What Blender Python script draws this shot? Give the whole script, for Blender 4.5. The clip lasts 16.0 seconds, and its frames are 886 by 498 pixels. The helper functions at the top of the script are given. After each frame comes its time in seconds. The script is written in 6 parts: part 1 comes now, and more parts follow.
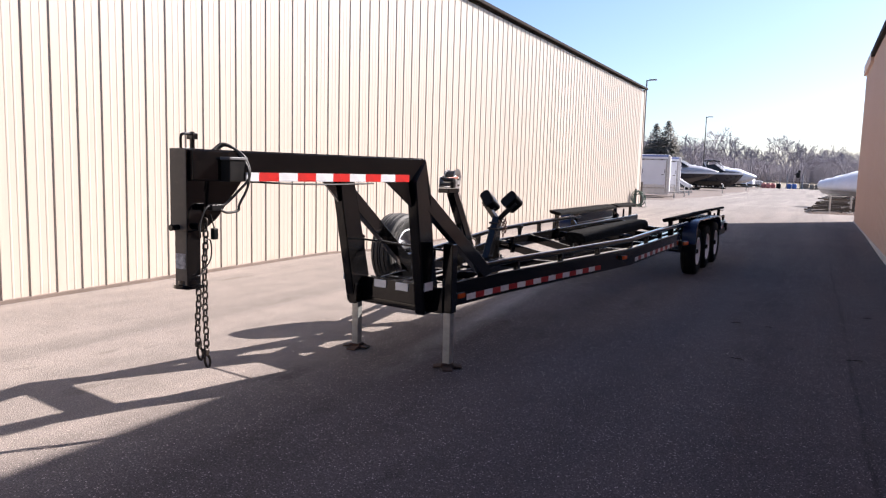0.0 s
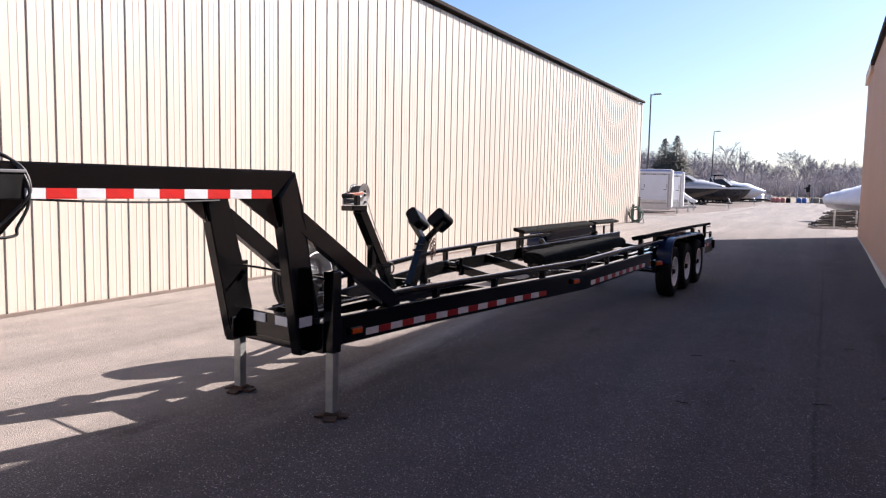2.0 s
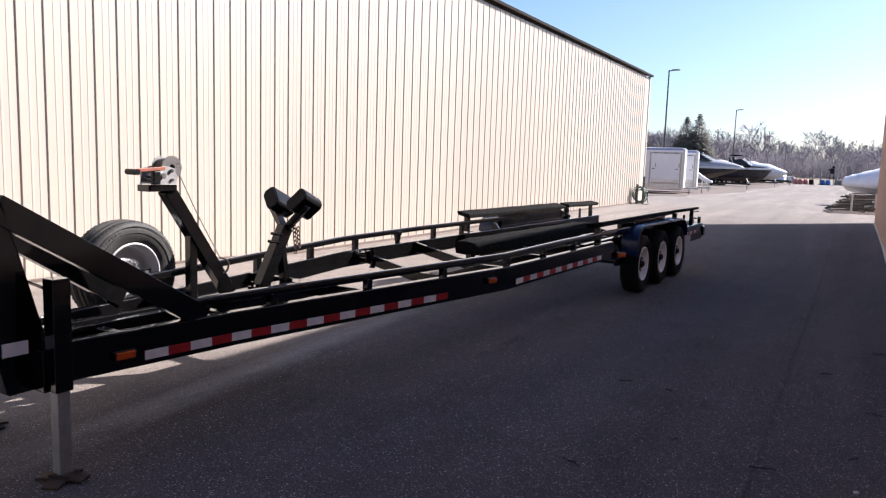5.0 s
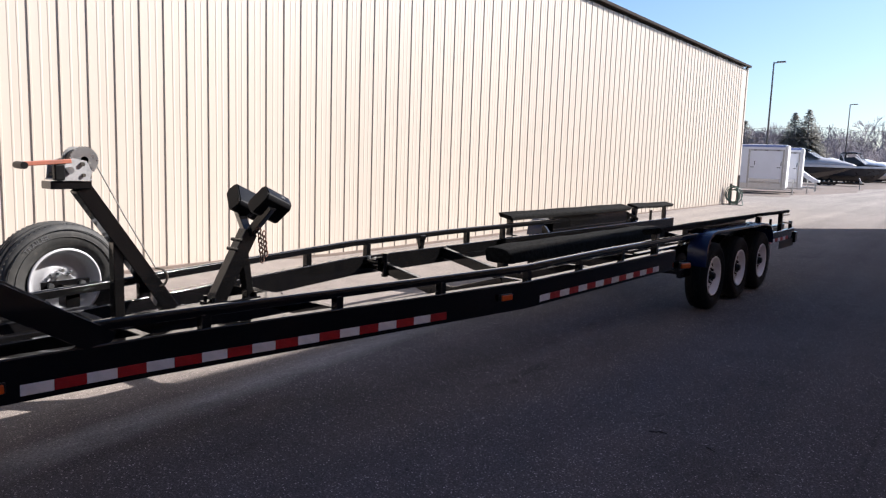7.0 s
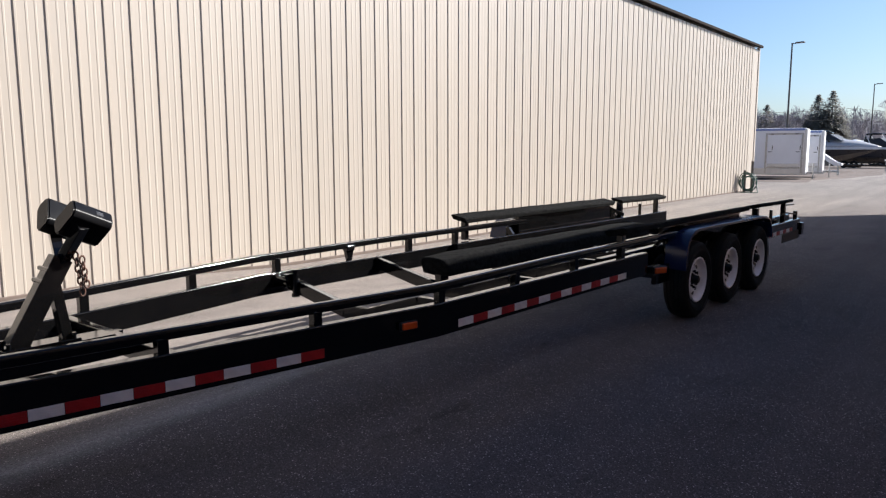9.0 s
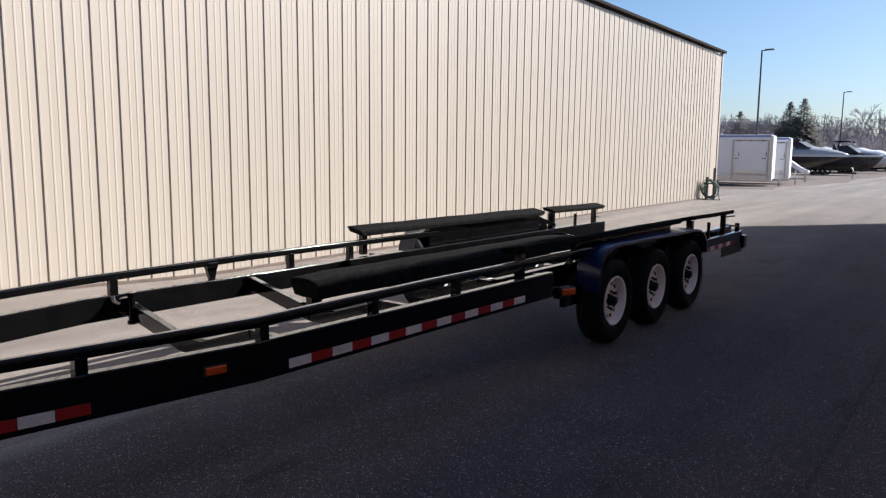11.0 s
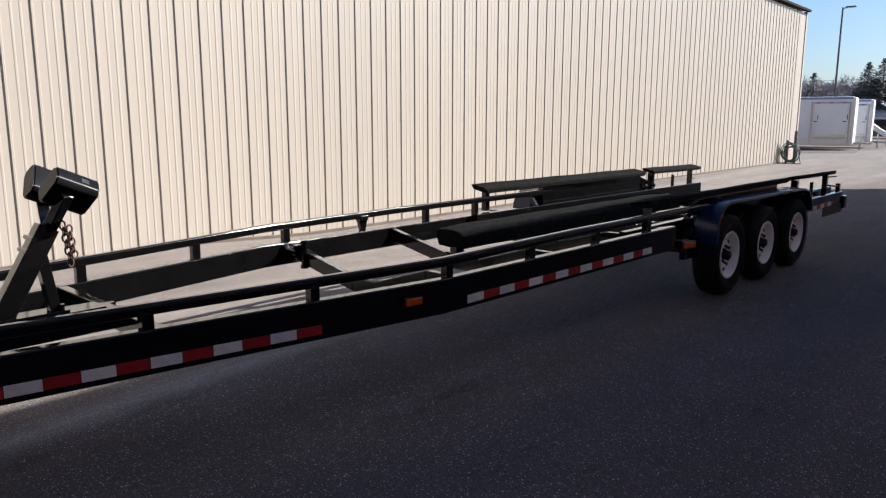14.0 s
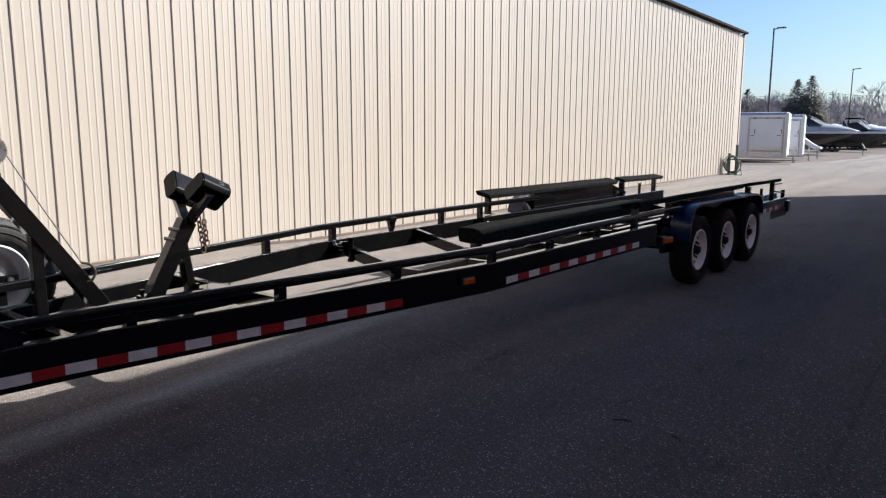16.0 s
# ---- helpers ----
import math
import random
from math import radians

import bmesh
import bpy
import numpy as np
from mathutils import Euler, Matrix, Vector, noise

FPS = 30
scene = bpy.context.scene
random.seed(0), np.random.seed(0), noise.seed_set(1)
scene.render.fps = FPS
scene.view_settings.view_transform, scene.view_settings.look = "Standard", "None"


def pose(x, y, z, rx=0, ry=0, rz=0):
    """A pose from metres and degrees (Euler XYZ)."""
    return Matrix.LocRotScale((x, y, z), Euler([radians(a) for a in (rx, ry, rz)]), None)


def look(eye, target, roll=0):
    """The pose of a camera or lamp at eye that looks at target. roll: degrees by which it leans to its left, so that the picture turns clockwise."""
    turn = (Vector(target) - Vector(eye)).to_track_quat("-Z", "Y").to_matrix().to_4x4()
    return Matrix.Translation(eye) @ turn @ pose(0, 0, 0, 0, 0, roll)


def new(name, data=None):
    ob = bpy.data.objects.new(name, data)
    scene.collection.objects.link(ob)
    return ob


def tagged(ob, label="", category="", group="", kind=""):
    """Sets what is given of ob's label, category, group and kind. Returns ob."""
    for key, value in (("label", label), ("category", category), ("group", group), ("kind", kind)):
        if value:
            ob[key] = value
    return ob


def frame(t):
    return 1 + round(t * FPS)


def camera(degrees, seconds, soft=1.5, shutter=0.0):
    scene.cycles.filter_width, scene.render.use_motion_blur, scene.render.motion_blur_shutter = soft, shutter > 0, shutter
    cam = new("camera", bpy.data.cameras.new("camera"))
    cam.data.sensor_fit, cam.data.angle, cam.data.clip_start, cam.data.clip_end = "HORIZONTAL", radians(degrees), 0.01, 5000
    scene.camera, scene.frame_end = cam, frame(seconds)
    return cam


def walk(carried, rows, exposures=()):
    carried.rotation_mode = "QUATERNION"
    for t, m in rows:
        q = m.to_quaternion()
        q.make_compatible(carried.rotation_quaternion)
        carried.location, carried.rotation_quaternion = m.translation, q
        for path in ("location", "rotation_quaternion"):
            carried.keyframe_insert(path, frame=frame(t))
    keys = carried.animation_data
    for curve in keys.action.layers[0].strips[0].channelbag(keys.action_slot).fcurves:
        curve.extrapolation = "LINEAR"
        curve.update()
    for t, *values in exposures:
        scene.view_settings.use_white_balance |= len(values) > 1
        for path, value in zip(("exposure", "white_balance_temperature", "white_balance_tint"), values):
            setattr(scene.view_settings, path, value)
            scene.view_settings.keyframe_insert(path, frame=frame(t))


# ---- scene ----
cam = camera(63.1, 16.0, soft=1.25)
PATH = [
    (0, (0.129, 0.758, 1.536), (-0.773, 2.529, 1.313), 1.5),
    (0.5, (0.273, 1.033, 1.542), (-0.678, 2.778, 1.315), 1.6),
    (1, (0.294, 1.323, 1.534), (-0.636, 3.078, 1.3), 1.3),
    (1.5, (0.368, 1.591, 1.533), (-0.56, 3.354, 1.358), 0.7),
    (2, (0.49, 1.895, 1.534), (-0.442, 3.655, 1.356), 1.1),
    (2.5, (0.581, 2.159, 1.521), (-0.367, 3.909, 1.321), 1.5),
    (3, (0.637, 2.499, 1.542), (-0.266, 4.269, 1.311), 1.8),
    (3.5, (0.692, 2.817, 1.529), (-0.196, 4.596, 1.312), 1.1),
    (4, (0.737, 3.145, 1.552), (-0.157, 4.922, 1.344), 1.4),
    (4.2, (0.753, 3.266, 1.564), (-0.145, 5.040, 1.347), 1.6),
    (6.3, (0.910, 4.412, 1.530), (-0.225, 6.037, 1.263), 1.7),
    (6.5, (0.882, 4.556, 1.556), (-0.265, 6.172, 1.287), 1.8),
    (7, (0.874, 4.846, 1.542), (-0.312, 6.437, 1.285), 1.9),
    (7.5, (0.936, 5.161, 1.551), (-0.287, 6.722, 1.291), 1.5),
    (8, (0.891, 5.458, 1.535), (-0.307, 7.039, 1.281), 1.8),
    (8.5, (0.867, 5.778, 1.545), (-0.338, 7.354, 1.291), 0.5),
    (9, (0.912, 6.117, 1.552), (-0.322, 7.668, 1.283), -0.1),
    (9.5, (0.969, 6.424, 1.56), (-0.287, 7.958, 1.296), -0.3),
    (10, (0.981, 6.795, 1.57), (-0.229, 8.367, 1.315), 0.3),
    (10.2, (1.030, 6.904, 1.583), (-0.174, 8.481, 1.333), 0.2),
    (12.3, (1.090, 7.254, 1.582), (-0.066, 8.861, 1.295), 1.3),
    (12.5, (1.054, 7.207, 1.564), (-0.105, 8.813, 1.283), 1.4),
    (13, (0.962, 6.993, 1.537), (-0.209, 8.589, 1.249), 1.5),
    (13.5, (0.905, 6.741, 1.545), (-0.251, 8.342, 1.233), 1.7),
    (14, (0.882, 6.397, 1.536), (-0.417, 7.877, 1.183), 0.1),
    (14.5, (0.868, 6.02, 1.531), (-0.512, 7.433, 1.219), 0.3),
    (15, (0.888, 5.722, 1.535), (-0.513, 7.114, 1.223), 0.4),
    (15.5, (0.978, 5.457, 1.529), (-0.307, 6.956, 1.214), -0.1),
    (16, (0.976, 5.243, 1.538), (-0.214, 6.819, 1.223), 0.1),
]
walk(cam, [(t, look(eye, target, roll)) for t, eye, target, roll in PATH],
     ((0.0, 1.60, 6060, 17.5), (4.0, 1.58, 5990, 17), (8.0, 1.38, 5860, 11), (10.0, 1.10, 5840, 9.5), (12.5, 1.10, 5850, 10), (16.0, 1.22, 5800, 8.5)))

# ---------------------------------------------------------------- light
SUN_K = (0.852, 1.12)          # how far a shadow runs to -x and -y for each metre of height
sun_vec = Vector((SUN_K[0], SUN_K[1], 1.0)).normalized()
sun = new("sun", bpy.data.lights.new("sun", "SUN"))
sun.data.energy, sun.data.angle, sun.data.color = 5.0, radians(0.55), (1.0, 0.91, 0.78)
sun.matrix_world = Matrix.Translation((30, 50, 40)) @ sun_vec.to_track_quat("Z", "Y").to_matrix().to_4x4()
world = bpy.data.worlds.new("sky")
scene.world = world
world.use_nodes = True
wn = world.node_tree.nodes
sky = wn.new("ShaderNodeTexSky")
sky.sky_type, sky.sun_disc = "NISHITA", False
sky.sun_elevation = math.asin(sun_vec.z)
sky.sun_rotation = math.atan2(sun_vec.x, sun_vec.y)
sky.air_density, sky.dust_density, sky.ozone_density = 1.0, 1.1, 4.2
wn["Background"].inputs["Strength"].default_value = 0.060
world.node_tree.links.new(sky.outputs[0], wn["Background"].inputs[0])


# ---------------------------------------------------------------- materials
def material(name, rough=0.6, metal=0.0):
    m = bpy.data.materials.new(name)
    m.use_nodes = True
    b = m.node_tree.nodes["Principled BSDF"]
    b.inputs["Roughness"].default_value, b.inputs["Metallic"].default_value = rough, metal
    return m, m.node_tree.nodes, m.node_tree.links, b


def noise_node(n, l, scale, detail=4.0, rough=0.55, vec=None, stretch=None):
    t = n.new("ShaderNodeTexNoise")
    t.inputs["Scale"].default_value, t.inputs["Detail"].default_value, t.inputs["Roughness"].default_value = scale, detail, rough
    if vec is not None:
        if stretch:
            mp = n.new("ShaderNodeMapping")
            mp.inputs["Scale"].default_value = stretch
            l.new(vec, mp.inputs[0])
            l.new(mp.outputs[0], t.inputs["Vector"])
        else:
            l.new(vec, t.inputs["Vector"])
    return t.outputs["Fac"]


def ramp(n, l, fac, stops):
    r = n.new("ShaderNodeValToRGB")
    e = r.color_ramp.elements
    while len(e) < len(stops):
        e.new(0.5)
    for k, (p, c) in zip(e, stops):
        k.position, k.color = p, (*c, 1.0) if len(c) == 3 else c
    l.new(fac, r.inputs[0])
    return r.outputs[0]


def mix(n, l, fac, a, b, kind="MIX"):
    x = n.new("ShaderNodeMix")
    x.data_type, x.blend_type = "RGBA", kind
    for sock, val in ((x.inputs[0], fac), (x.inputs[6], a), (x.inputs[7], b)):
        if isinstance(val, (int, float)):
            sock.default_value = val
        elif isinstance(val, tuple):
            sock.default_value = (*val, 1.0)
        else:
            l.new(val, sock)
    return x.outputs[2]


def bump(n, l, bsdf, height, strength, dist):
    b = n.new("ShaderNodeBump")
    b.inputs["Strength"].default_value, b.inputs["Distance"].default_value = strength, dist
    l.new(height, b.inputs["Height"])
    l.new(b.outputs[0], bsdf.inputs["Normal"])


def coords(n, which="Object"):
    return n.new("ShaderNodeTexCoord").outputs[which]


def worn(name, base, alt, rough=0.5, metal=0.0, scale=6.0, fine=90.0, bump_s=0.15, bump_d=0.002, spread=0.15, dust=None, dust_amt=0.0, spec=0.5):
    """A surface with stains at one scale, grain at another, and some spread of roughness."""
    m, n, l, b = material(name, rough, metal)
    b.inputs["Specular IOR Level"].default_value = spec
    c = coords(n)
    big, small = noise_node(n, l, scale, 5, 0.6, c), noise_node(n, l, fine, 3, 0.6, c)
    col = mix(n, l, ramp(n, l, big, ((0.35, (0, 0, 0)), (0.7, (1, 1, 1)))), base, alt)
    if dust:
        d = noise_node(n, l, scale * 3.1, 6, 0.7, c)
        col = mix(n, l, ramp(n, l, d, ((0.5, (0, 0, 0)), (0.8, (dust_amt,) * 3))), col, dust)
    l.new(col, b.inputs["Base Color"])
    r = n.new("ShaderNodeMapRange")
    r.inputs["To Min"].default_value, r.inputs["To Max"].default_value = max(0.03, rough - spread), min(1.0, rough + spread)
    l.new(big, r.inputs[0])
    l.new(r.outputs[0], b.inputs["Roughness"])
    bump(n, l, b, small, bump_s, bump_d)
    return m


def asphalt_material():
    m, n, l, b = material("asphalt", 0.9)
    b.inputs["Specular IOR Level"].default_value = 0.12
    c = coords(n)
    broad = noise_node(n, l, 0.22, 5, 0.6, c)
    mid = noise_node(n, l, 2.3, 6, 0.65, c)
    col = mix(n, l, ramp(n, l, broad, ((0.3, (0, 0, 0)), (0.7, (1, 1, 1)))), (0.160, 0.144, 0.133), (0.194, 0.174, 0.159))
    col = mix(n, l, ramp(n, l, mid, ((0.3, (0.82, 0.82, 0.82)), (0.7, (1.1, 1.1, 1.1)))), (0, 0, 0), col, "MIX")
    track = ramp(n, l, noise_node(n, l, 1.0, 5, 0.6, c, (1.3, 0.07, 1)), ((0.3, (0.76, 0.76, 0.77)), (0.5, (1, 1, 1)), (0.72, (1.20, 1.19, 1.18))))
    col = mix(n, l, 1.0, col, track, "MULTIPLY")
    # building shade put into the driven lane's colour; dusty cream-wall margin and yard paler
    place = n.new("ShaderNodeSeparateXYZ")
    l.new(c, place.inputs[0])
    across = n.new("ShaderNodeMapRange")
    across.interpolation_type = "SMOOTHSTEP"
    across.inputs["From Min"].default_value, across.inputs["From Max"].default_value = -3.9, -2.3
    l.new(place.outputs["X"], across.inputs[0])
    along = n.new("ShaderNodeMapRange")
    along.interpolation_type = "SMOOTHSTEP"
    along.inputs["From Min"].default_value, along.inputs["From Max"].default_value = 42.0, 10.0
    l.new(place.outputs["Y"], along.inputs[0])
    shade_f = n.new("ShaderNodeMath")
    shade_f.operation = "MULTIPLY"
    l.new(across.outputs[0], shade_f.inputs[0])
    l.new(along.outputs[0], shade_f.inputs[1])
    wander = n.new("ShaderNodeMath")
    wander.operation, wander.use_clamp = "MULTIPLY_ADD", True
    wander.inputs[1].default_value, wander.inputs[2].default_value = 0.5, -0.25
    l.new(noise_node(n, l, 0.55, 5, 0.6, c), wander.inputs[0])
    shade_w = n.new("ShaderNodeMath")
    shade_w.operation, shade_w.use_clamp = "ADD", True
    l.new(shade_f.outputs[0], shade_w.inputs[0])
    l.new(wander.outputs[0], shade_w.inputs[1])
    col = mix(n, l, 1.0, col, ramp(n, l, shade_w.outputs[0], ((0.0, (1.28, 1.23, 1.19)), (1.0, (0.51, 0.485, 0.535)))), "MULTIPLY")
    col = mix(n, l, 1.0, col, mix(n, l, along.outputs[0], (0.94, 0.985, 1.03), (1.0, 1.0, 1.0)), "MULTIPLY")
    scuffs = ramp(n, l, noise_node(n, l, 2.6, 6, 0.62, c, (1.0, 0.35, 1)), ((0.62, (1, 1, 1)), (0.70, (0.72, 0.71, 0.70))))
    col = mix(n, l, 1.0, col, scuffs, "MULTIPLY")
    spots = ramp(n, l, noise_node(n, l, 9.0, 4, 0.7, c), ((0.66, (1, 1, 1)), (0.74, (0.6, 0.58, 0.56))))
    col = mix(n, l, 1.0, col, spots, "MULTIPLY")
    v = n.new("ShaderNodeTexVoronoi")
    v.inputs["Scale"].default_value = 165.0
    l.new(c, v.inputs["Vector"])
    cell = n.new("ShaderNodeSeparateColor")
    l.new(v.outputs["Color"], cell.inputs[0])
    # pale grain stands out more inside the painted shade
    stone = ramp(n, l, cell.outputs[0], ((0.0, (0.66, 0.66, 0.66)), (0.5, (0.92, 0.92, 0.92)), (0.86, (1.12, 1.12, 1.12)), (0.93, (1.6, 1.6, 1.6)), (0.965, (2.2, 2.17, 2.15)), (1.0, (5.2, 5.1, 5.0))))
    fine = ramp(n, l, cell.outputs[0], ((0.0, (0.86, 0.86, 0.86)), (0.5, (0.98, 0.98, 0.98)), (0.95, (1.08, 1.08, 1.08)), (1.0, (1.5, 1.48, 1.46))))
    col = mix(n, l, 1.0, col, mix(n, l, shade_w.outputs[0], fine, stone), "MULTIPLY")
    binder = ramp(n, l, noise_node(n, l, 95.0, 3, 0.75, c), ((0.32, (0.60, 0.60, 0.60)), (0.5, (1.0, 1.0, 1.0)), (0.68, (1.48, 1.48, 1.48))))
    col = mix(n, l, 1.0, col, binder, "MULTIPLY")
    # pale sand that water has left in a strip along the alley
    sep = n.new("ShaderNodeSeparateXYZ")
    l.new(c, sep.inputs[0])
    lane = n.new("ShaderNodeMath")
    lane.operation = "MULTIPLY_ADD"
    lane.inputs[1].default_value, lane.inputs[2].default_value = 0.10, 2.10
    l.new(sep.outputs["Y"], lane.inputs[0])
    off = n.new("ShaderNodeMath")
    off.operation = "ADD"
    l.new(sep.outputs["X"], off.inputs[0])
    l.new(lane.outputs[0], off.inputs[1])
    ab = n.new("ShaderNodeMath")
    ab.operation = "ABSOLUTE"
    l.new(off.outputs[0], ab.inputs[0])
    strip = ramp(n, l, ab.outputs[0], ((0.0, (1, 1, 1)), (0.20, (0, 0, 0))))
    reach = n.new("ShaderNodeMath")
    reach.operation = "MULTIPLY"
    reach.inputs[1].default_value = 0.05
    l.new(sep.outputs["Y"], reach.inputs[0])
    strip = mix(n, l, 1.0, strip, ramp(n, l, reach.outputs[0], ((0.22, (0, 0, 0)), (0.33, (1, 1, 1)), (0.47, (1, 1, 1)), (0.58, (0, 0, 0)))), "MULTIPLY")
    sand = ramp(n, l, noise_node(n, l, 1.1, 8, 0.75, c, (2.6, 0.8, 1)), ((0.32, (0, 0, 0)), (0.56, (1, 1, 1))))
    grit = ramp(n, l, noise_node(n, l, 60, 3, 0.8, c), ((0.3, (0, 0, 0)), (0.62, (1, 1, 1))))
    f = mix(n, l, 1.0, mix(n, l, 1.0, strip, sand, "MULTIPLY"), grit, "MULTIPLY")
    col = mix(n, l, f, col, (0.34, 0.32, 0.305))
    # a worn dark seam between two paving passes
    seam_w = n.new("ShaderNodeMath")
    seam_w.operation = "MULTIPLY_ADD"
    seam_w.inputs[1].default_value = 0.10
    l.new(noise_node(n, l, 1.6, 4, 0.6, c, (1, 0.5, 1)), seam_w.inputs[0])
    l.new(sep.outputs["X"], seam_w.inputs[2])
    seam_d = n.new("ShaderNodeMath")
    seam_d.operation = "SUBTRACT"
    seam_d.inputs[1].default_value = 0.56
    l.new(seam_w.outputs[0], seam_d.inputs[0])
    seam_a = n.new("ShaderNodeMath")
    seam_a.operation = "ABSOLUTE"
    l.new(seam_d.outputs[0], seam_a.inputs[0])
    seam = ramp(n, l, seam_a.outputs[0], ((0.0, (0.72, 0.72, 0.72)), (0.010, (0.78, 0.78, 0.78)), (0.02, (1, 1, 1))))
    worn = ramp(n, l, noise_node(n, l, 3.0, 4, 0.7, c, (1, 0.6, 1)), ((0.36, (0, 0, 0)), (0.5, (1, 1, 1))))
    col = mix(n, l, worn, col, mix(n, l, 1.0, col, seam, "MULTIPLY"))
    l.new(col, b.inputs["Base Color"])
    r = n.new("ShaderNodeMapRange")
    r.inputs["To Min"].default_value, r.inputs["To Max"].default_value = 0.75, 1.0
    l.new(mid, r.inputs[0])
    l.new(r.outputs[0], b.inputs["Roughness"])
    bump(n, l, b, v.outputs["Distance"], 0.65, 0.006)
    return m


def cladding_material(name, base, alt, streak, rough=0.45, drips=0.0):
    m, n, l, b = material(name, rough)
    c = coords(n)
    info = n.new("ShaderNodeObjectInfo")
    col = mix(n, l, info.outputs["Random"], base, alt)
    run = noise_node(n, l, 1.0, 6, 0.65, coords(n), (9.0, 9.0, 0.35))
    col = mix(n, l, ramp(n, l, run, ((0.55, (0, 0, 0)), (0.85, (0.45, 0.45, 0.45)))), col, streak)
    if drips:
        drip = noise_node(n, l, 1.0, 5, 0.7, coords(n), (26.0, 26.0, 0.22))
        col = mix(n, l, ramp(n, l, drip, ((0.60, (0, 0, 0)), (0.72, (drips, drips, drips)))), col, (0.78, 0.68, 0.62))
    sep = n.new("ShaderNodeSeparateXYZ")
    l.new(c, sep.inputs[0])
    splash = ramp(n, l, sep.outputs["Z"], ((0.14, (1, 1, 1)), (0.45, (0, 0, 0))))
    spat = ramp(n, l, noise_node(n, l, 7.0, 6, 0.7, c), ((0.45, (0, 0, 0)), (0.75, (0.6, 0.6, 0.6))))
    col = mix(n, l, mix(n, l, 1.0, splash, spat, "MULTIPLY"), col, (0.33, 0.27, 0.21))
    l.new(col, b.inputs["Base Color"])
    bump(n, l, b, noise_node(n, l, 2.2, 3, 0.5, c, (1.0, 1.0, 0.5)), 0.25, 0.01)
    return m


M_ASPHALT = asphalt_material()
M_WALL = cladding_material("cream_cladding", (0.402, 0.352, 0.299), (0.419, 0.366, 0.310), (0.320, 0.280, 0.236))
M_WALL_R = cladding_material("tan_cladding", (0.565, 0.388, 0.295), (0.585, 0.402, 0.305), (0.64, 0.49, 0.41), 0.6, 0.5)
M_EAVE = worn("brown_trim", (0.02, 0.015, 0.013), (0.03, 0.023, 0.02), 0.85, spec=0.08)
# dark colour standing for the shadow under the cladding's bottom edge
M_LIP_SHADE = worn("base_flashing", (0.10, 0.075, 0.06), (0.16, 0.12, 0.10), 0.8, scale=3, fine=60)
M_CONC = worn("pale_concrete", (0.55, 0.52, 0.48), (0.42, 0.39, 0.36), 0.85, scale=3, fine=60, bump_s=0.4)
M_ROOF = worn("roof_sheet", (0.30, 0.27, 0.23), (0.36, 0.32, 0.28), 0.5)
M_BLACK = worn("black_paint", (0.0028, 0.0028, 0.0032), (0.005, 0.0047, 0.0047), 0.11, scale=5, fine=130, bump_s=0.02, bump_d=0.001, spread=0.05, dust=(0.06, 0.05, 0.045), dust_amt=0.03, spec=0.2)
for key, value in (("Coat Weight", 1.0), ("Coat IOR", 1.28), ("Coat Roughness", 0.06)):
    M_BLACK.node_tree.nodes["Principled BSDF"].inputs[key].default_value = value
M_NECK = worn("black_paint_dusty", (0.05, 0.045, 0.04), (0.08, 0.07, 0.06), 0.5, scale=4, fine=120, dust=(0.16, 0.13, 0.11), dust_amt=0.4)
M_FENDER = worn("dark_blue_paint", (0.007, 0.012, 0.045), (0.010, 0.016, 0.053), 0.24, scale=3, fine=160, bump_s=0.08, bump_d=0.001, dust=(0.1, 0.09, 0.09), dust_amt=0.08, spec=0.36)
M_CARPET = worn("bunk_carpet", (0.0035, 0.0035, 0.0035), (0.017, 0.0165, 0.016), 0.95, scale=26, fine=240, bump_s=1.0, bump_d=0.008, spread=0.04, dust=(0.05, 0.046, 0.042), dust_amt=0.25, spec=0.06)
M_TYRE = worn("tyre_rubber", (0.007, 0.007, 0.007), (0.013, 0.0125, 0.012), 0.75, scale=8, fine=120, bump_s=0.4, dust=(0.06, 0.055, 0.05), dust_amt=0.25, spec=0.15)
M_SPARE = worn("weathered_rubber", (0.017, 0.0165, 0.016), (0.032, 0.031, 0.029), 0.7, scale=8, fine=120, bump_s=0.4, dust=(0.13, 0.12, 0.11), dust_amt=0.4)
M_RIM = worn("white_wheel_paint", (0.88, 0.88, 0.90), (0.80, 0.79, 0.80), 0.4, scale=12, fine=90, dust=(0.45, 0.40, 0.36), dust_amt=0.2)
M_STEEL = worn("galvanised_steel", (0.55, 0.56, 0.57), (0.42, 0.43, 0.44), 0.32, 1.0, scale=22, fine=90, spread=0.15)
M_SILVERP = worn("silver_wheel_paint", (0.50, 0.50, 0.52), (0.40, 0.40, 0.42), 0.48, 0.30, scale=12, fine=90, spread=0.1)
M_PLATED = worn("zinc_plated_plate", (0.50, 0.50, 0.51), (0.30, 0.30, 0.31), 0.4, 0.6, scale=26, fine=120, spread=0.15)
M_ZINC = worn("dull_zinc", (0.42, 0.42, 0.41), (0.30, 0.29, 0.28), 0.45, 0.85, scale=14, fine=90, dust=(0.16, 0.10, 0.06), dust_amt=0.5)
M_LEG = worn("galvanised_leg", (0.46, 0.47, 0.46), (0.34, 0.35, 0.345), 0.32, 0.65, scale=9, fine=90, spread=0.1, dust=(0.12, 0.09, 0.06), dust_amt=0.35)
M_RUST = worn("rusty_plate", (0.065, 0.030, 0.018), (0.030, 0.020, 0.015), 0.9, scale=15, fine=150, bump_s=0.8)
M_CHAIN = worn("dark_chain", (0.05, 0.045, 0.042), (0.09, 0.075, 0.06), 0.5, 0.7, scale=25, fine=200)
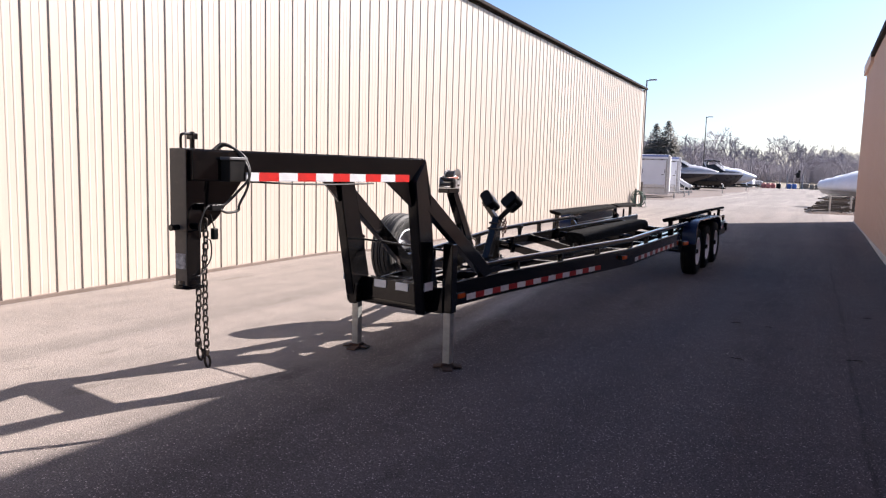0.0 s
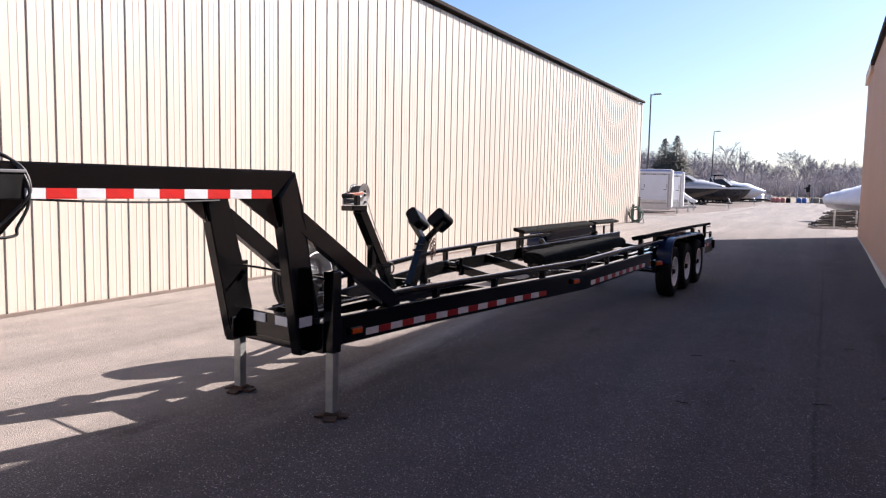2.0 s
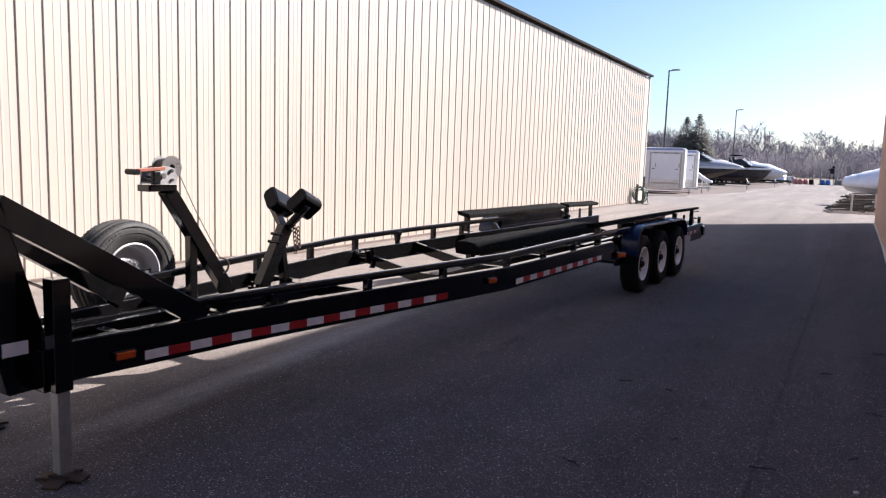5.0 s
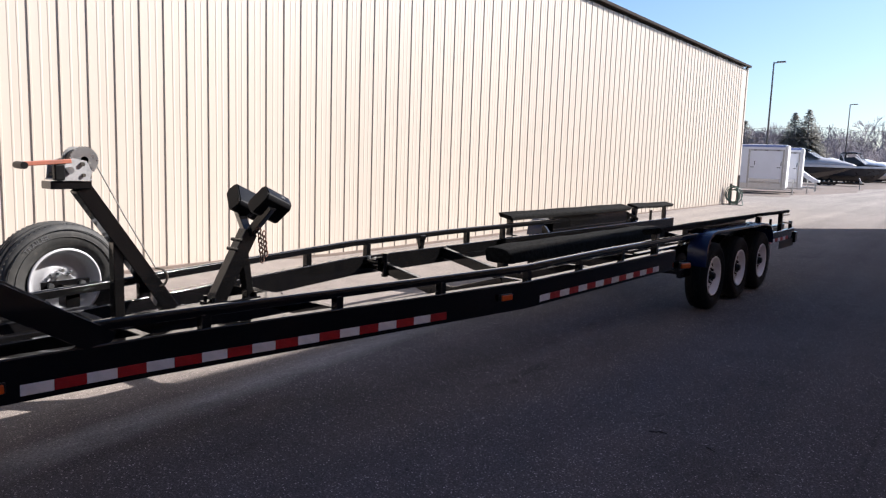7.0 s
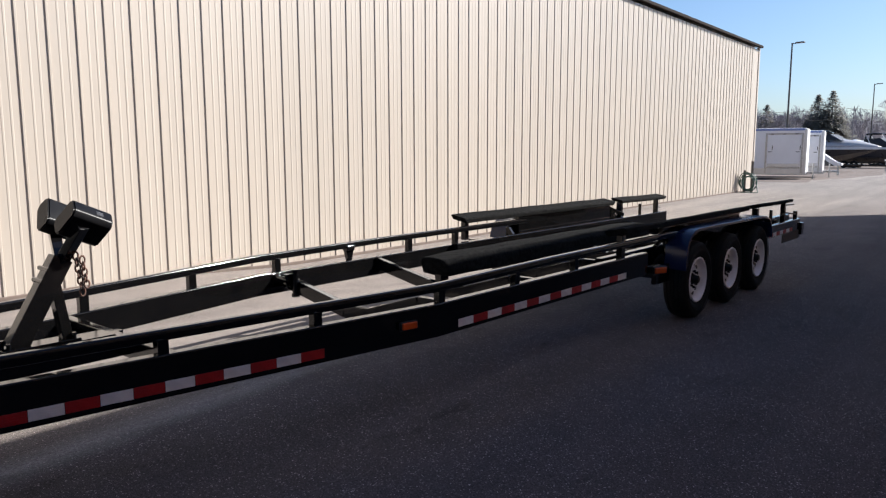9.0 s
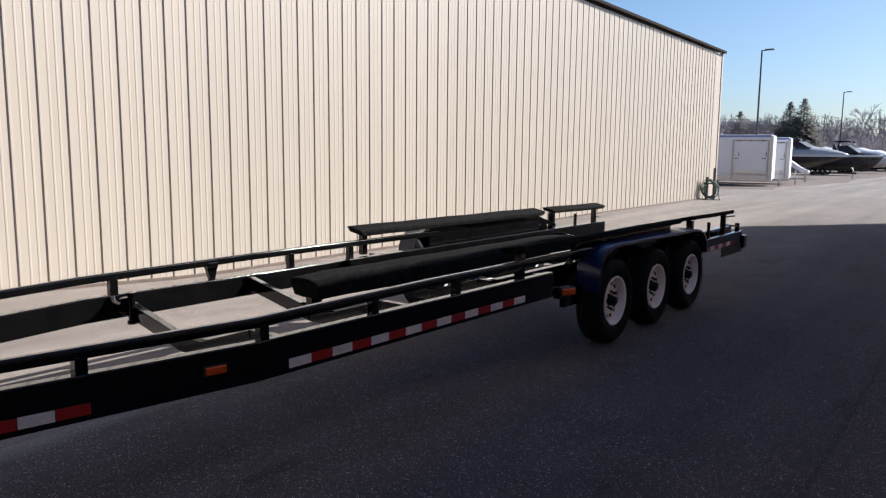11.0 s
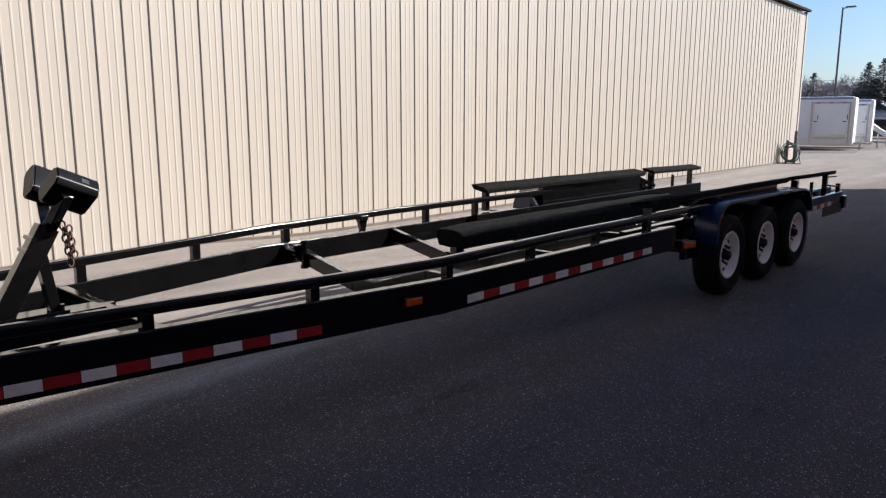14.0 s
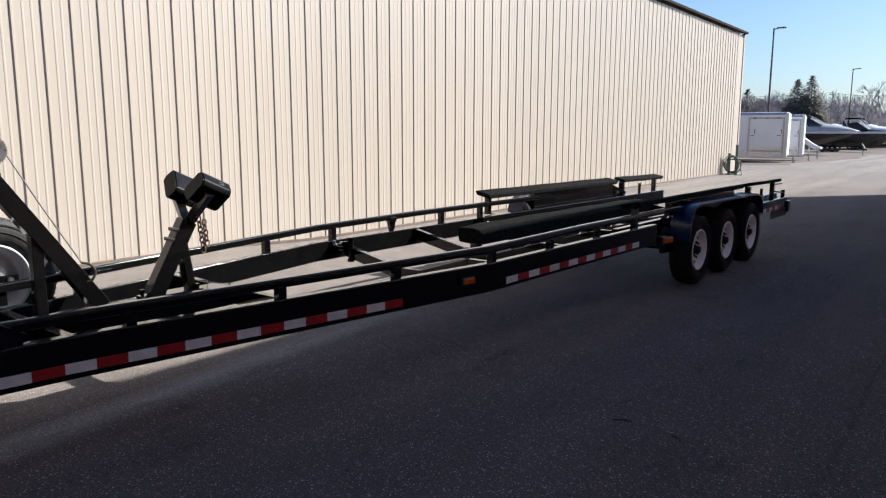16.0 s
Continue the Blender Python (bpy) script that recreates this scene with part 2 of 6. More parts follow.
M_RUSTCHAIN = worn("rusty_chain", (0.13, 0.06, 0.04), (0.07, 0.05, 0.045), 0.6, 0.5, scale=25, fine=200)
M_PLASTIC = worn("black_plastic", (0.005, 0.005, 0.0055), (0.009, 0.009, 0.0095), 0.36, scale=9, fine=200, spec=0.2)
M_PAD = worn("bow_pad_rubber", (0.006, 0.006, 0.007), (0.010, 0.010, 0.011), 0.30, scale=9, fine=200, spread=0.08, spec=0.10)
M_GREYPL = worn("grey_lid", (0.09, 0.09, 0.095), (0.12, 0.12, 0.125), 0.35, scale=9, fine=200)
M_CABLE = worn("cable_rubber", (0.012, 0.012, 0.012), (0.03, 0.03, 0.03), 0.5, scale=20, fine=200)
M_TAPE_W = worn("white_reflective_tape", (0.74, 0.75, 0.78), (0.62, 0.63, 0.66), 0.35, scale=14, fine=300)
M_TAPE_R = worn("red_reflective_tape", (0.62, 0.025, 0.02), (0.50, 0.02, 0.018), 0.35, scale=14, fine=300)
M_TAPE_RD = worn("dulled_red_tape", (0.36, 0.005, 0.011), (0.27, 0.004, 0.009), 0.45, scale=14, fine=300)
M_AMBER = worn("amber_lens", (0.58, 0.085, 0.008), (0.46, 0.06, 0.006), 0.2, scale=20, fine=240)
M_ORANGE = worn("orange_handle", (0.30, 0.085, 0.045), (0.20, 0.07, 0.045), 0.5, scale=14, fine=150)
M_GREEN = worn("green_hose", (0.05, 0.095, 0.078), (0.08, 0.13, 0.11), 0.45, scale=10, fine=120)
M_WHITE = worn("white_gloss_panel", (0.74, 0.74, 0.76), (0.68, 0.68, 0.70), 0.4, scale=1, fine=50, bump_s=0.04, dust=(0.5, 0.47, 0.45), dust_amt=0.1)
M_ALU = worn("bright_aluminium", (0.42, 0.42, 0.44), (0.50, 0.50, 0.52), 0.38, 1.0, scale=3, fine=60, bump_s=0.03, spread=0.06)
M_BLUEBAND = worn("blue_trim_band", (0.12, 0.17, 0.38), (0.16, 0.22, 0.45), 0.35, scale=3)
M_WRAP = worn("white_shrink_wrap", (0.80, 0.81, 0.84), (0.70, 0.71, 0.74), 0.35, scale=3, fine=25, bump_s=0.5, bump_d=0.03)
M_COVER = worn("grey_boat_cover", (0.30, 0.30, 0.32), (0.22, 0.22, 0.24), 0.7, scale=2, fine=20, bump_s=0.5, bump_d=0.03)
M_HULL_D = worn("dark_hull", (0.014, 0.014, 0.018), (0.022, 0.022, 0.028), 0.3, scale=3)
M_SILVER = worn("silver_gelcoat", (0.40, 0.40, 0.43), (0.33, 0.33, 0.36), 0.35, scale=3)
M_SMOKED = worn("smoked_plastic", (0.02, 0.02, 0.023), (0.032, 0.032, 0.036), 0.4, scale=3, spec=0.3)
M_HULL_W = worn("pale_hull", (0.62, 0.61, 0.62), (0.54, 0.53, 0.54), 0.25, scale=3)
M_GRAVEL = worn("brown_gravel", (0.135, 0.103, 0.088), (0.085, 0.066, 0.058), 0.95, scale=0.5, fine=30, bump_s=0.8, bump_d=0.02)
M_FIELD = worn("dry_grass_field", (0.20, 0.165, 0.11), (0.14, 0.12, 0.08), 0.95, scale=0.2, fine=3, bump_s=0.8, bump_d=0.1)
M_TWIG = worn("dead_twig", (0.022, 0.016, 0.014), (0.04, 0.03, 0.025), 0.9, scale=20, fine=200)
# far wood and conifers: distance haze is put into these pale base colours
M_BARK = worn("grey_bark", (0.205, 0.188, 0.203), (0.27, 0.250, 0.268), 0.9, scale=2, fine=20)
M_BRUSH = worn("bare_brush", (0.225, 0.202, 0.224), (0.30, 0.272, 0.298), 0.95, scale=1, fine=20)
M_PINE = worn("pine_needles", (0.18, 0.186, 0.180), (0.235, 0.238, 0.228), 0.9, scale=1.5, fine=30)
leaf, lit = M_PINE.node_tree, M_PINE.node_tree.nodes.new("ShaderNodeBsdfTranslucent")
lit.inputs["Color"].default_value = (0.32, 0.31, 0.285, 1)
both = leaf.nodes.new("ShaderNodeMixShader")
both.inputs[0].default_value = 0.55
leaf.links.new(leaf.nodes["Principled BSDF"].outputs[0], both.inputs[1])
leaf.links.new(lit.outputs[0], both.inputs[2])
leaf.links.new(both.outputs[0], leaf.nodes["Material Output"].inputs["Surface"])
M_POLE = worn("bronze_pole", (0.07, 0.06, 0.055), (0.09, 0.08, 0.07), 0.5, scale=2)
M_RED = worn("faded_red_plastic", (0.52, 0.16, 0.14), (0.58, 0.24, 0.22), 0.5, scale=3)
M_ANTIFOUL = worn("red_bottom_paint", (0.26, 0.035, 0.03), (0.19, 0.03, 0.028), 0.7, scale=3)
M_BLUE = worn("blue_plastic", (0.03, 0.10, 0.34), (0.04, 0.13, 0.40), 0.45, scale=3)
M_CRATE = worn("grey_timber", (0.25, 0.21, 0.17), (0.18, 0.15, 0.12), 0.85, scale=4)
M_STICKER = worn("scuffed_sticker", (0.42, 0.43, 0.46), (0.10, 0.10, 0.11), 0.6, scale=38, fine=200)
M_LAMP = worn("lamp_glass", (0.5, 0.5, 0.5), (0.45, 0.45, 0.45), 0.2)


# ---------------------------------------------------------------- mesh helpers
def round_edges(me):
    """Shading normals that keep the flats flat and let the small roundings between them catch the light."""
    around = [[] for _ in me.vertices]
    for f in me.polygons:
        for v in f.vertices:
            around[v].append((f.normal.copy(), f.area))
    out = []
    for f in me.polygons:
        f.use_smooth = True
        for v in f.vertices:
            total = Vector((0, 0, 0))
            for nrm, area in around[v]:
                if nrm.dot(f.normal) > 0.70:
                    total += nrm * area
            out.append(total.normalized())
    me.normals_split_custom_set(out)


def part(name, bm, mat, parent=None, label="", smooth=False):
    soft = parent is not None and not smooth and any(mat is k for k in (M_BLACK, M_FENDER, M_TYRE, M_SPARE, M_PAD, M_PLASTIC, M_STEEL, M_ZINC, M_LEG))
    me = bpy.data.meshes.new(name)
    bmesh.ops.recalc_face_normals(bm, faces=bm.faces)
    for f in bm.faces:
        f.smooth = smooth
    bm.to_mesh(me)
    bm.free()
    if soft:
        round_edges(me)
    for mt in (mat if isinstance(mat, (list, tuple)) else [mat]):
        me.materials.append(mt)
    ob = new(name, me)
    ob.parent = parent
    if label:
        ob["label"] = label
    return ob


def thing(name, m, label, category, group="", kind=""):
    ob = new(name)
    ob.empty_display_size = 0.2
    ob.matrix_world = m
    return tagged(ob, label, category, group, kind)


def shared(name, mesh, parent, m=None, mat=None):
    ob = new(name, mesh)
    ob.parent = parent
    if m is not None:
        ob.matrix_local = m
    return ob


def box(bm, c, s, rot=None, bevel=0.0):
    m = Matrix.Translation(c) @ (rot.to_4x4() if rot is not None else Matrix()) @ Matrix.Diagonal((*s, 1))
    r = bmesh.ops.create_cube(bm, size=1.0, matrix=m)
    if bevel > 0:
        es = list({e for v in r["verts"] for e in v.link_edges})
        bmesh.ops.bevel(bm, geom=es, offset=bevel, segments=4 if bevel < 0.02 else 2, affect="EDGES", profile=0.5)
    return bm


def beam(bm, p, q, w, h, bevel=0.004, up=(0, 0, 1)):
    """A square tube from p to q, w across and h high."""
    p, q = Vector(p), Vector(q)
    y = (q - p).normalized()
    x = y.cross(Vector(up)).normalized()
    z = x.cross(y)
    rot = Matrix((x, y, z)).transposed()
    return box(bm, (p + q) / 2, (w, (q - p).length, h), rot, bevel)


def rod(bm, p, q, r, seg=10, r2=None):
    p, q = Vector(p), Vector(q)
    d = q - p
    m = Matrix.Translation((p + q) / 2) @ d.to_track_quat("Z", "Y").to_matrix().to_4x4()
    bmesh.ops.create_cone(bm, cap_ends=True, segments=seg, radius1=r, radius2=r if r2 is None else r2, depth=d.length, matrix=m)
    return bm


def plate(bm, pts, thick, axis):
    """A flat plate with the outline pts, as thick as given along axis."""
    a = Vector(axis).normalized() * thick / 2
    lo, hi = [bm.verts.new(Vector(p) - a) for p in pts], [bm.verts.new(Vector(p) + a) for p in pts]
    bm.faces.new(lo)
    bm.faces.new(hi[::-1])
    k = len(pts)
    for i in range(k):
        bm.faces.new((lo[i], hi[i], hi[(i + 1) % k], lo[(i + 1) % k]))
    return bm


def sweep(bm, nodes, w, h, bevel=0.009):
    """A bent bar along the nodes (x, y, z of the bar's middle), mitred at each bend."""
    rings, k = [], len(nodes)
    for i, p in enumerate(nodes):
        p = Vector(p)
        a = (p - Vector(nodes[i - 1])).normalized() if i else None
        b = (Vector(nodes[i + 1]) - p).normalized() if i < k - 1 else None
        d = ((a or b) + (b or a)).normalized()
        side = Vector((d.y, -d.x, 0)).normalized()
        c = bevel
        prof = []
        for sx, sz, start in ((1, -1, -90), (1, 1, 0), (-1, 1, 90), (-1, -1, 180)):
            for k2 in range(5):
                ang = radians(start + 22.5 * k2)
                prof.append((sx * (w / 2 - c) + c * math.cos(ang), sz * (h / 2 - c) + c * math.sin(ang)))
        rings.append([bm.verts.new(p + side * x + Vector((0, 0, z))) for x, z in prof])
    for r0, r1 in zip(rings, rings[1:]):
        for i in range(20):
            bm.faces.new((r0[i], r0[(i + 1) % 20], r1[(i + 1) % 20], r1[i]))
    bm.faces.new(rings[0][::-1])
    bm.faces.new(rings[-1])
    return bm


def cord(bm, pts, r, seg=6, closed=False):
    """A round cord through the points."""
    pts = [Vector(p) for p in pts]
    k, rings = len(pts), []
    ref = Vector((0.31, 0.17, 0.93))
    for i, p in enumerate(pts):
        d = (pts[(i + 1) % k] - pts[i - 1]) if closed else (pts[min(i + 1, k - 1)] - pts[max(i - 1, 0)])
        d.normalize()
        x = d.cross(ref).normalized()
        y = d.cross(x)
        rings.append([bm.verts.new(p + (x * math.cos(a) + y * math.sin(a)) * r) for a in (2 * math.pi * j / seg for j in range(seg))])
    for i in range(k if closed else k - 1):
        r0, r1 = rings[i], rings[(i + 1) % k]
        for j in range(seg):
            bm.faces.new((r0[j], r0[(j + 1) % seg], r1[(j + 1) % seg], r1[j]))
    if not closed:
        bm.faces.new(rings[0][::-1])
        bm.faces.new(rings[-1])
    return bm


def curve_pts(ctrl, n=24):
    """Points on a smooth line through the control points."""
    c = [Vector(p) for p in ctrl]
    c = [2 * c[0] - c[1]] + c + [2 * c[-1] - c[-2]]
    out = []
    for i in range(1, len(c) - 2):
        for s in range(n):
            t = s / n
            p0, p1, p2, p3 = c[i - 1:i + 3]
            out.append(0.5 * (2 * p1 + (p2 - p0) * t + (2 * p0 - 5 * p1 + 4 * p2 - p3) * t * t + (3 * p1 - p0 - 3 * p2 + p3) * t ** 3))
    return out + [c[-2]]


def lathe(bm, prof, seg=40, centre=(0, 0, 0), closed=False):
    """Turns the profile (x along the axle, radius) about the x axis."""
    c, rings = Vector(centre), []
    for a in range(seg):
        t = 2 * math.pi * a / seg
        rings.append([bm.verts.new(c + Vector((x, r * math.cos(t), r * math.sin(t)))) for x, r in prof])
    k = len(prof)
    for a in range(seg):
        r0, r1 = rings[a], rings[(a + 1) % seg]
        for i in range(k if closed else k - 1):
            bm.faces.new((r0[i], r0[(i + 1) % k], r1[(i + 1) % k], r1[i]))
    bmesh.ops.remove_doubles(bm, verts=[v for r in rings for v in r], dist=1e-5)
    return bm


def B():
    return bmesh.new()


def smoothstep(a, b, x):
    t = min(1.0, max(0.0, (x - a) / (b - a)))
    return t * t * (3 - 2 * t)


def ground_z(y):
    return -0.10 * smoothstep(10.6, 13.1, y) * (1 - smoothstep(17.0, 25.0, y)) - 0.25 * smoothstep(36.0, 85.0, y)


# ---------------------------------------------------------------- setting
def build_ground():
    bm = B()
    xs = [-900, -300, -120, -60, -30, -16, -12, -9, -7.5, -5, -2.5, 0, 2, 4, 8, 16, 30, 60, 120, 300, 900]
    ys = [-900, -300, -100, -40, -15, -5, 0, 4] + [7 + 0.5 * i for i in range(40)] + [28, 32] + [36 + 4 * i for i in range(14)] + [100, 130, 200, 400, 900, 1500]
    g = [[bm.verts.new((x, y, ground_z(y))) for x in xs] for y in ys]
    for i in range(len(ys) - 1):
        for j in range(len(xs) - 1):
            bm.faces.new((g[i][j], g[i][j + 1], g[i + 1][j + 1], g[i + 1][j]))
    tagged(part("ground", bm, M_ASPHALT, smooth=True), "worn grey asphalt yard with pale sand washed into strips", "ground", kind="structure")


RIB = 0.3152
PANEL = 3 * RIB


def panel_mesh(name, mat, height, depth=0.015, minor=0.0032):
    """One sheet of ribbed cladding, PANEL wide along y, that faces +x."""
    prof = []
    for k in range(3):
        o = k * RIB
        prof += [(o, 0), (o + 0.008, depth), (o + 0.028, depth), (o + 0.036, 0)]
        for s in (0.118, 0.211):
            prof += [(o + s, 0), (o + s + 0.008, minor), (o + s + 0.022, minor), (o + s + 0.030, 0)]
    prof.append((PANEL, 0))
    bm = B()
    lo, hi = [bm.verts.new((x, y, 0)) for y, x in prof], [bm.verts.new((x, y, height)) for y, x in prof]
    for i in range(len(prof) - 1):
        bm.faces.new((lo[i], lo[i + 1], hi[i + 1], hi[i]))
    me = bpy.data.meshes.new(name)
    bm.to_mesh(me)
    bm.free()
    me.materials.append(mat)
    return me


WX, WEND, EAVE_L = -7.30, 36.15, 5.50
RX, REND, EAVE_R = 1.46, 30.6, 5.45


def build_left_building():
    y0 = -14.0
    bm = B()
    box(bm, (WX - 0.14, (y0 + WEND) / 2, EAVE_L / 2 - 0.1), (0.2, WEND - y0, EAVE_L - 0.02))
    wall = tagged(part("wall_west", bm, M_WALL), "cream ribbed metal wall of a long storage building", "wall", kind="structure")
    me = panel_mesh("panel", M_WALL, EAVE_L + 0.05)
    y = 10.006 - PANEL * 25
    while y + PANEL < WEND:
        shared("panel", me, wall, Matrix.Translation((WX - 0.036, y, -0.14)))
        y += PANEL
    # added dark strip in place of the shadow under the panels' lip
    bm = B()
    skin(bm, [[(WX - 0.06, yy, ground_z(yy) - 0.02), (WX - 0.002, yy, ground_z(yy) - 0.02), (WX - 0.002, yy, ground_z(yy) + 0.035), (WX - 0.06, yy, ground_z(yy) + 0.045)] for yy in (y0 + (WEND - y0) * k / 60 for k in range(61))])
    tagged(part("trim", bm, M_LIP_SHADE), "dark strip along the foot of the metal wall, standing for the shadow under its lip", "trim", kind="structure")
    bm = B()
    box(bm, (WX - 0.062, WEND - 0.05, EAVE_L / 2), (0.10, 0.14, EAVE_L - 0.05), bevel=0.006)
    tagged(part("trim", bm, M_WALL), "folded cream corner trim of the metal building", "trim", kind="structure")
    bm = B()
    box(bm, (WX + 0.03, (y0 + WEND) / 2, EAVE_L + 0.005), (0.12, WEND - y0 + 0.1, 0.085), bevel=0.012)
    tagged(part("trim", bm, M_EAVE), "dark brown metal eave trim along the roof edge", "trim", kind="structure")
    bm = B()
    box(bm, (WX - 9, WEND - 0.1, EAVE_L / 2 - 0.1), (17.7, 0.2, EAVE_L - 0.02))
    box(bm, (WX - 9, y0 + 0.1, EAVE_L / 2 - 0.1), (17.7, 0.2, EAVE_L - 0.02))
    box(bm, (WX - 18, (y0 + WEND) / 2, EAVE_L / 2 - 0.1), (0.2, WEND - y0, EAVE_L - 0.02))
    tagged(part("wall_end", bm, M_WALL), "cream metal end walls of the storage building", "wall", kind="structure")
    bm = B()
    plate(bm, [(WX - 0.01, 0, EAVE_L + 0.0), (WX - 9, 0, EAVE_L + 0.8), (WX - 18.2, 0, EAVE_L + 0.03), (WX - 18.2, 0, EAVE_L - 0.03), (WX - 9, 0, EAVE_L + 0.70), (WX - 0.01, 0, EAVE_L - 0.05)], WEND - y0 + 0.16, (0, 1, 0))
    bmesh.ops.translate(bm, verts=bm.verts, vec=(0, (y0 + WEND) / 2, 0.05))
    tagged(part("roof_west", bm, M_ROOF), "low-pitched metal roof of the storage building", "roof", kind="structure")


def build_right_building():
    y0 = -14.0
    bm = B()
    box(bm, (RX + 0.14, (y0 + REND) / 2, EAVE_R / 2 - 0.1), (0.2, REND - y0, EAVE_R - 0.02))
    wall = tagged(part("wall_east", bm, M_WALL_R), "shaded tan metal wall of the building across the alley", "wall", kind="structure")
    me = panel_mesh("panel", M_WALL_R, EAVE_R - 0.13, 0.012, 0.003)
    y = y0 + PANEL
    while y < REND:
        shared("panel", me, wall, pose(RX + 0.036, y, 0.018, 0, 0, 180))
        y += PANEL
    bm = B()
    box(bm, (RX + 0.03, (y0 + REND) / 2, -0.058), (0.05, REND - y0, 0.16), bevel=0.008)
    tagged(part("baseboard", bm, M_CONC), "pale concrete sill along the foot of the tan wall", "foundation", kind="structure")
    bm = B()
    box(bm, (RX - 0.01, (y0 + REND - 3.6) / 2, EAVE_R - 0.09), (0.12, REND - 3.6 - y0, 0.16), bevel=0.012)
    tagged(part("trim", bm, M_EAVE), "dark brown gutter along the tan building's eave", "trim", kind="structure")
    bm = B()
    box(bm, (RX - 0.01, REND - 1.8, EAVE_R - 0.16), (0.10, 3.6, 0.3), bevel=0.012)
    tagged(part("trim", bm, M_WALL_R), "tan rake trim at the end of the eave", "trim", kind="structure")
    bm = B()
    box(bm, (RX + 8.2, REND - 0.1, EAVE_R / 2 - 0.1), (16, 0.2, EAVE_R - 0.02))
    box(bm, (RX + 8.2, y0 + 0.1, EAVE_R / 2 - 0.1), (16, 0.2, EAVE_R - 0.02))
    box(bm, (RX + 16.2, (y0 + REND) / 2, EAVE_R / 2 - 0.1), (0.2, REND - y0, EAVE_R - 0.02))
    tagged(part("wall_end", bm, M_WALL_R), "tan metal end walls of the building across the alley", "wall", kind="structure")
    bm = B()
    plate(bm, [(RX - 0.06, 0, EAVE_R - 0.06), (RX + 8, 0, EAVE_R + 0.4), (RX + 16.4, 0, EAVE_R - 0.06), (RX + 16.4, 0, EAVE_R - 0.12), (RX + 8, 0, EAVE_R + 0.32), (RX - 0.06, 0, EAVE_R - 0.12)], REND - y0, (0, 1, 0))
    bmesh.ops.translate(bm, verts=bm.verts, vec=(0, (y0 + REND) / 2, 0.09))
    tagged(part("roof_east", bm, M_ROOF), "low-pitched metal roof of the tan building", "roof", kind="structure")


# ---------------------------------------------------------------- the boat trailer
TRAILER = thing("boat_trailer", pose(-2.84, 5.60, 0, 0, 0, -1.55), "long black triple-axle gooseneck boat trailer with red and white reflective tape", "trailer")
# middle line of a side rail: across, along, underside
RAIL = [(0.35, 0.0, 0.405), (0.49, 1.2, 0.41), (0.98, 3.85, 0.437), (1.0, 6.75, 0.434)]
FAR_RAIL = [(0.35, 0.0, 0.405), (0.49, 1.2, 0.41), (0.90, 3.85, 0.437), (0.915, 6.75, 0.434)]
RAIL_H, RAIL_W, FAR_W = 0.205, 0.065, 0.065
POSTS = {1: (1.46, 2.26, 3.055, 3.90, 4.70, 5.50, 6.28), -1: (1.70, 2.48, 3.27, 4.06, 4.83, 5.60, 6.30)}


# height of the top rail over the rail's underside, along the trailer
TOP_LINE = [(0.92, 0.290), (1.2, 0.292), (3.85, 0.300), (5.2, 0.318), (7.6, 0.320)]


def rail_at(u, nodes=RAIL):
    for a, b in zip(nodes, nodes[1:]):
        if u <= b[1] or b is nodes[-1]:
            t = (u - a[1]) / (b[1] - a[1])
            return tuple(a[i] + (b[i] - a[i]) * t for i in range(3))


def tape_mesh(name, length, mat):
    bm = B()
    box(bm, (0, 0, 0), (0.003, length - 0.002, 0.05))
    for z in (-0.017, -0.006, 0.006, 0.017):
        box(bm, (0.0016, 0, z), (0.0015, length - 0.01, 0.0018))
    me = bpy.data.meshes.new(name)
    bm.to_mesh(me)
    bm.free()
    me.materials.append(mat)
    return me


def lay_tape(parent, place, count, step, first_white=True, red=None):
    """Reflective tape, piece by piece: place(k) gives the middle of piece k and its turn about z."""
    w, r = tape_mesh("tape_piece", step, M_TAPE_W), tape_mesh("tape_piece", step, red or M_TAPE_RD)
    for k in range(count):
        shared("tape_piece", w if (k % 2 == 0) == first_white else r, parent, place(k))


def marker_lamp(p, turn, size=1.0):
    bm = B()
    box(bm, (0, 0, 0), (0.022, 0.125, 0.05), bevel=0.006)
    base = part("marker_lamp", bm, M_PLASTIC, TRAILER, "amber side marker lamp in a black base")
    base.matrix_local = Matrix.Translation(p) @ Matrix.Rotation(turn, 4, "Z") @ Matrix.Scale(size, 4)
    bm = B()
    box(bm, (0.014, 0, 0), (0.018, 0.105, 0.04), bevel=0.007)
    part("lens", bm, M_AMBER, base, "amber plastic lens")


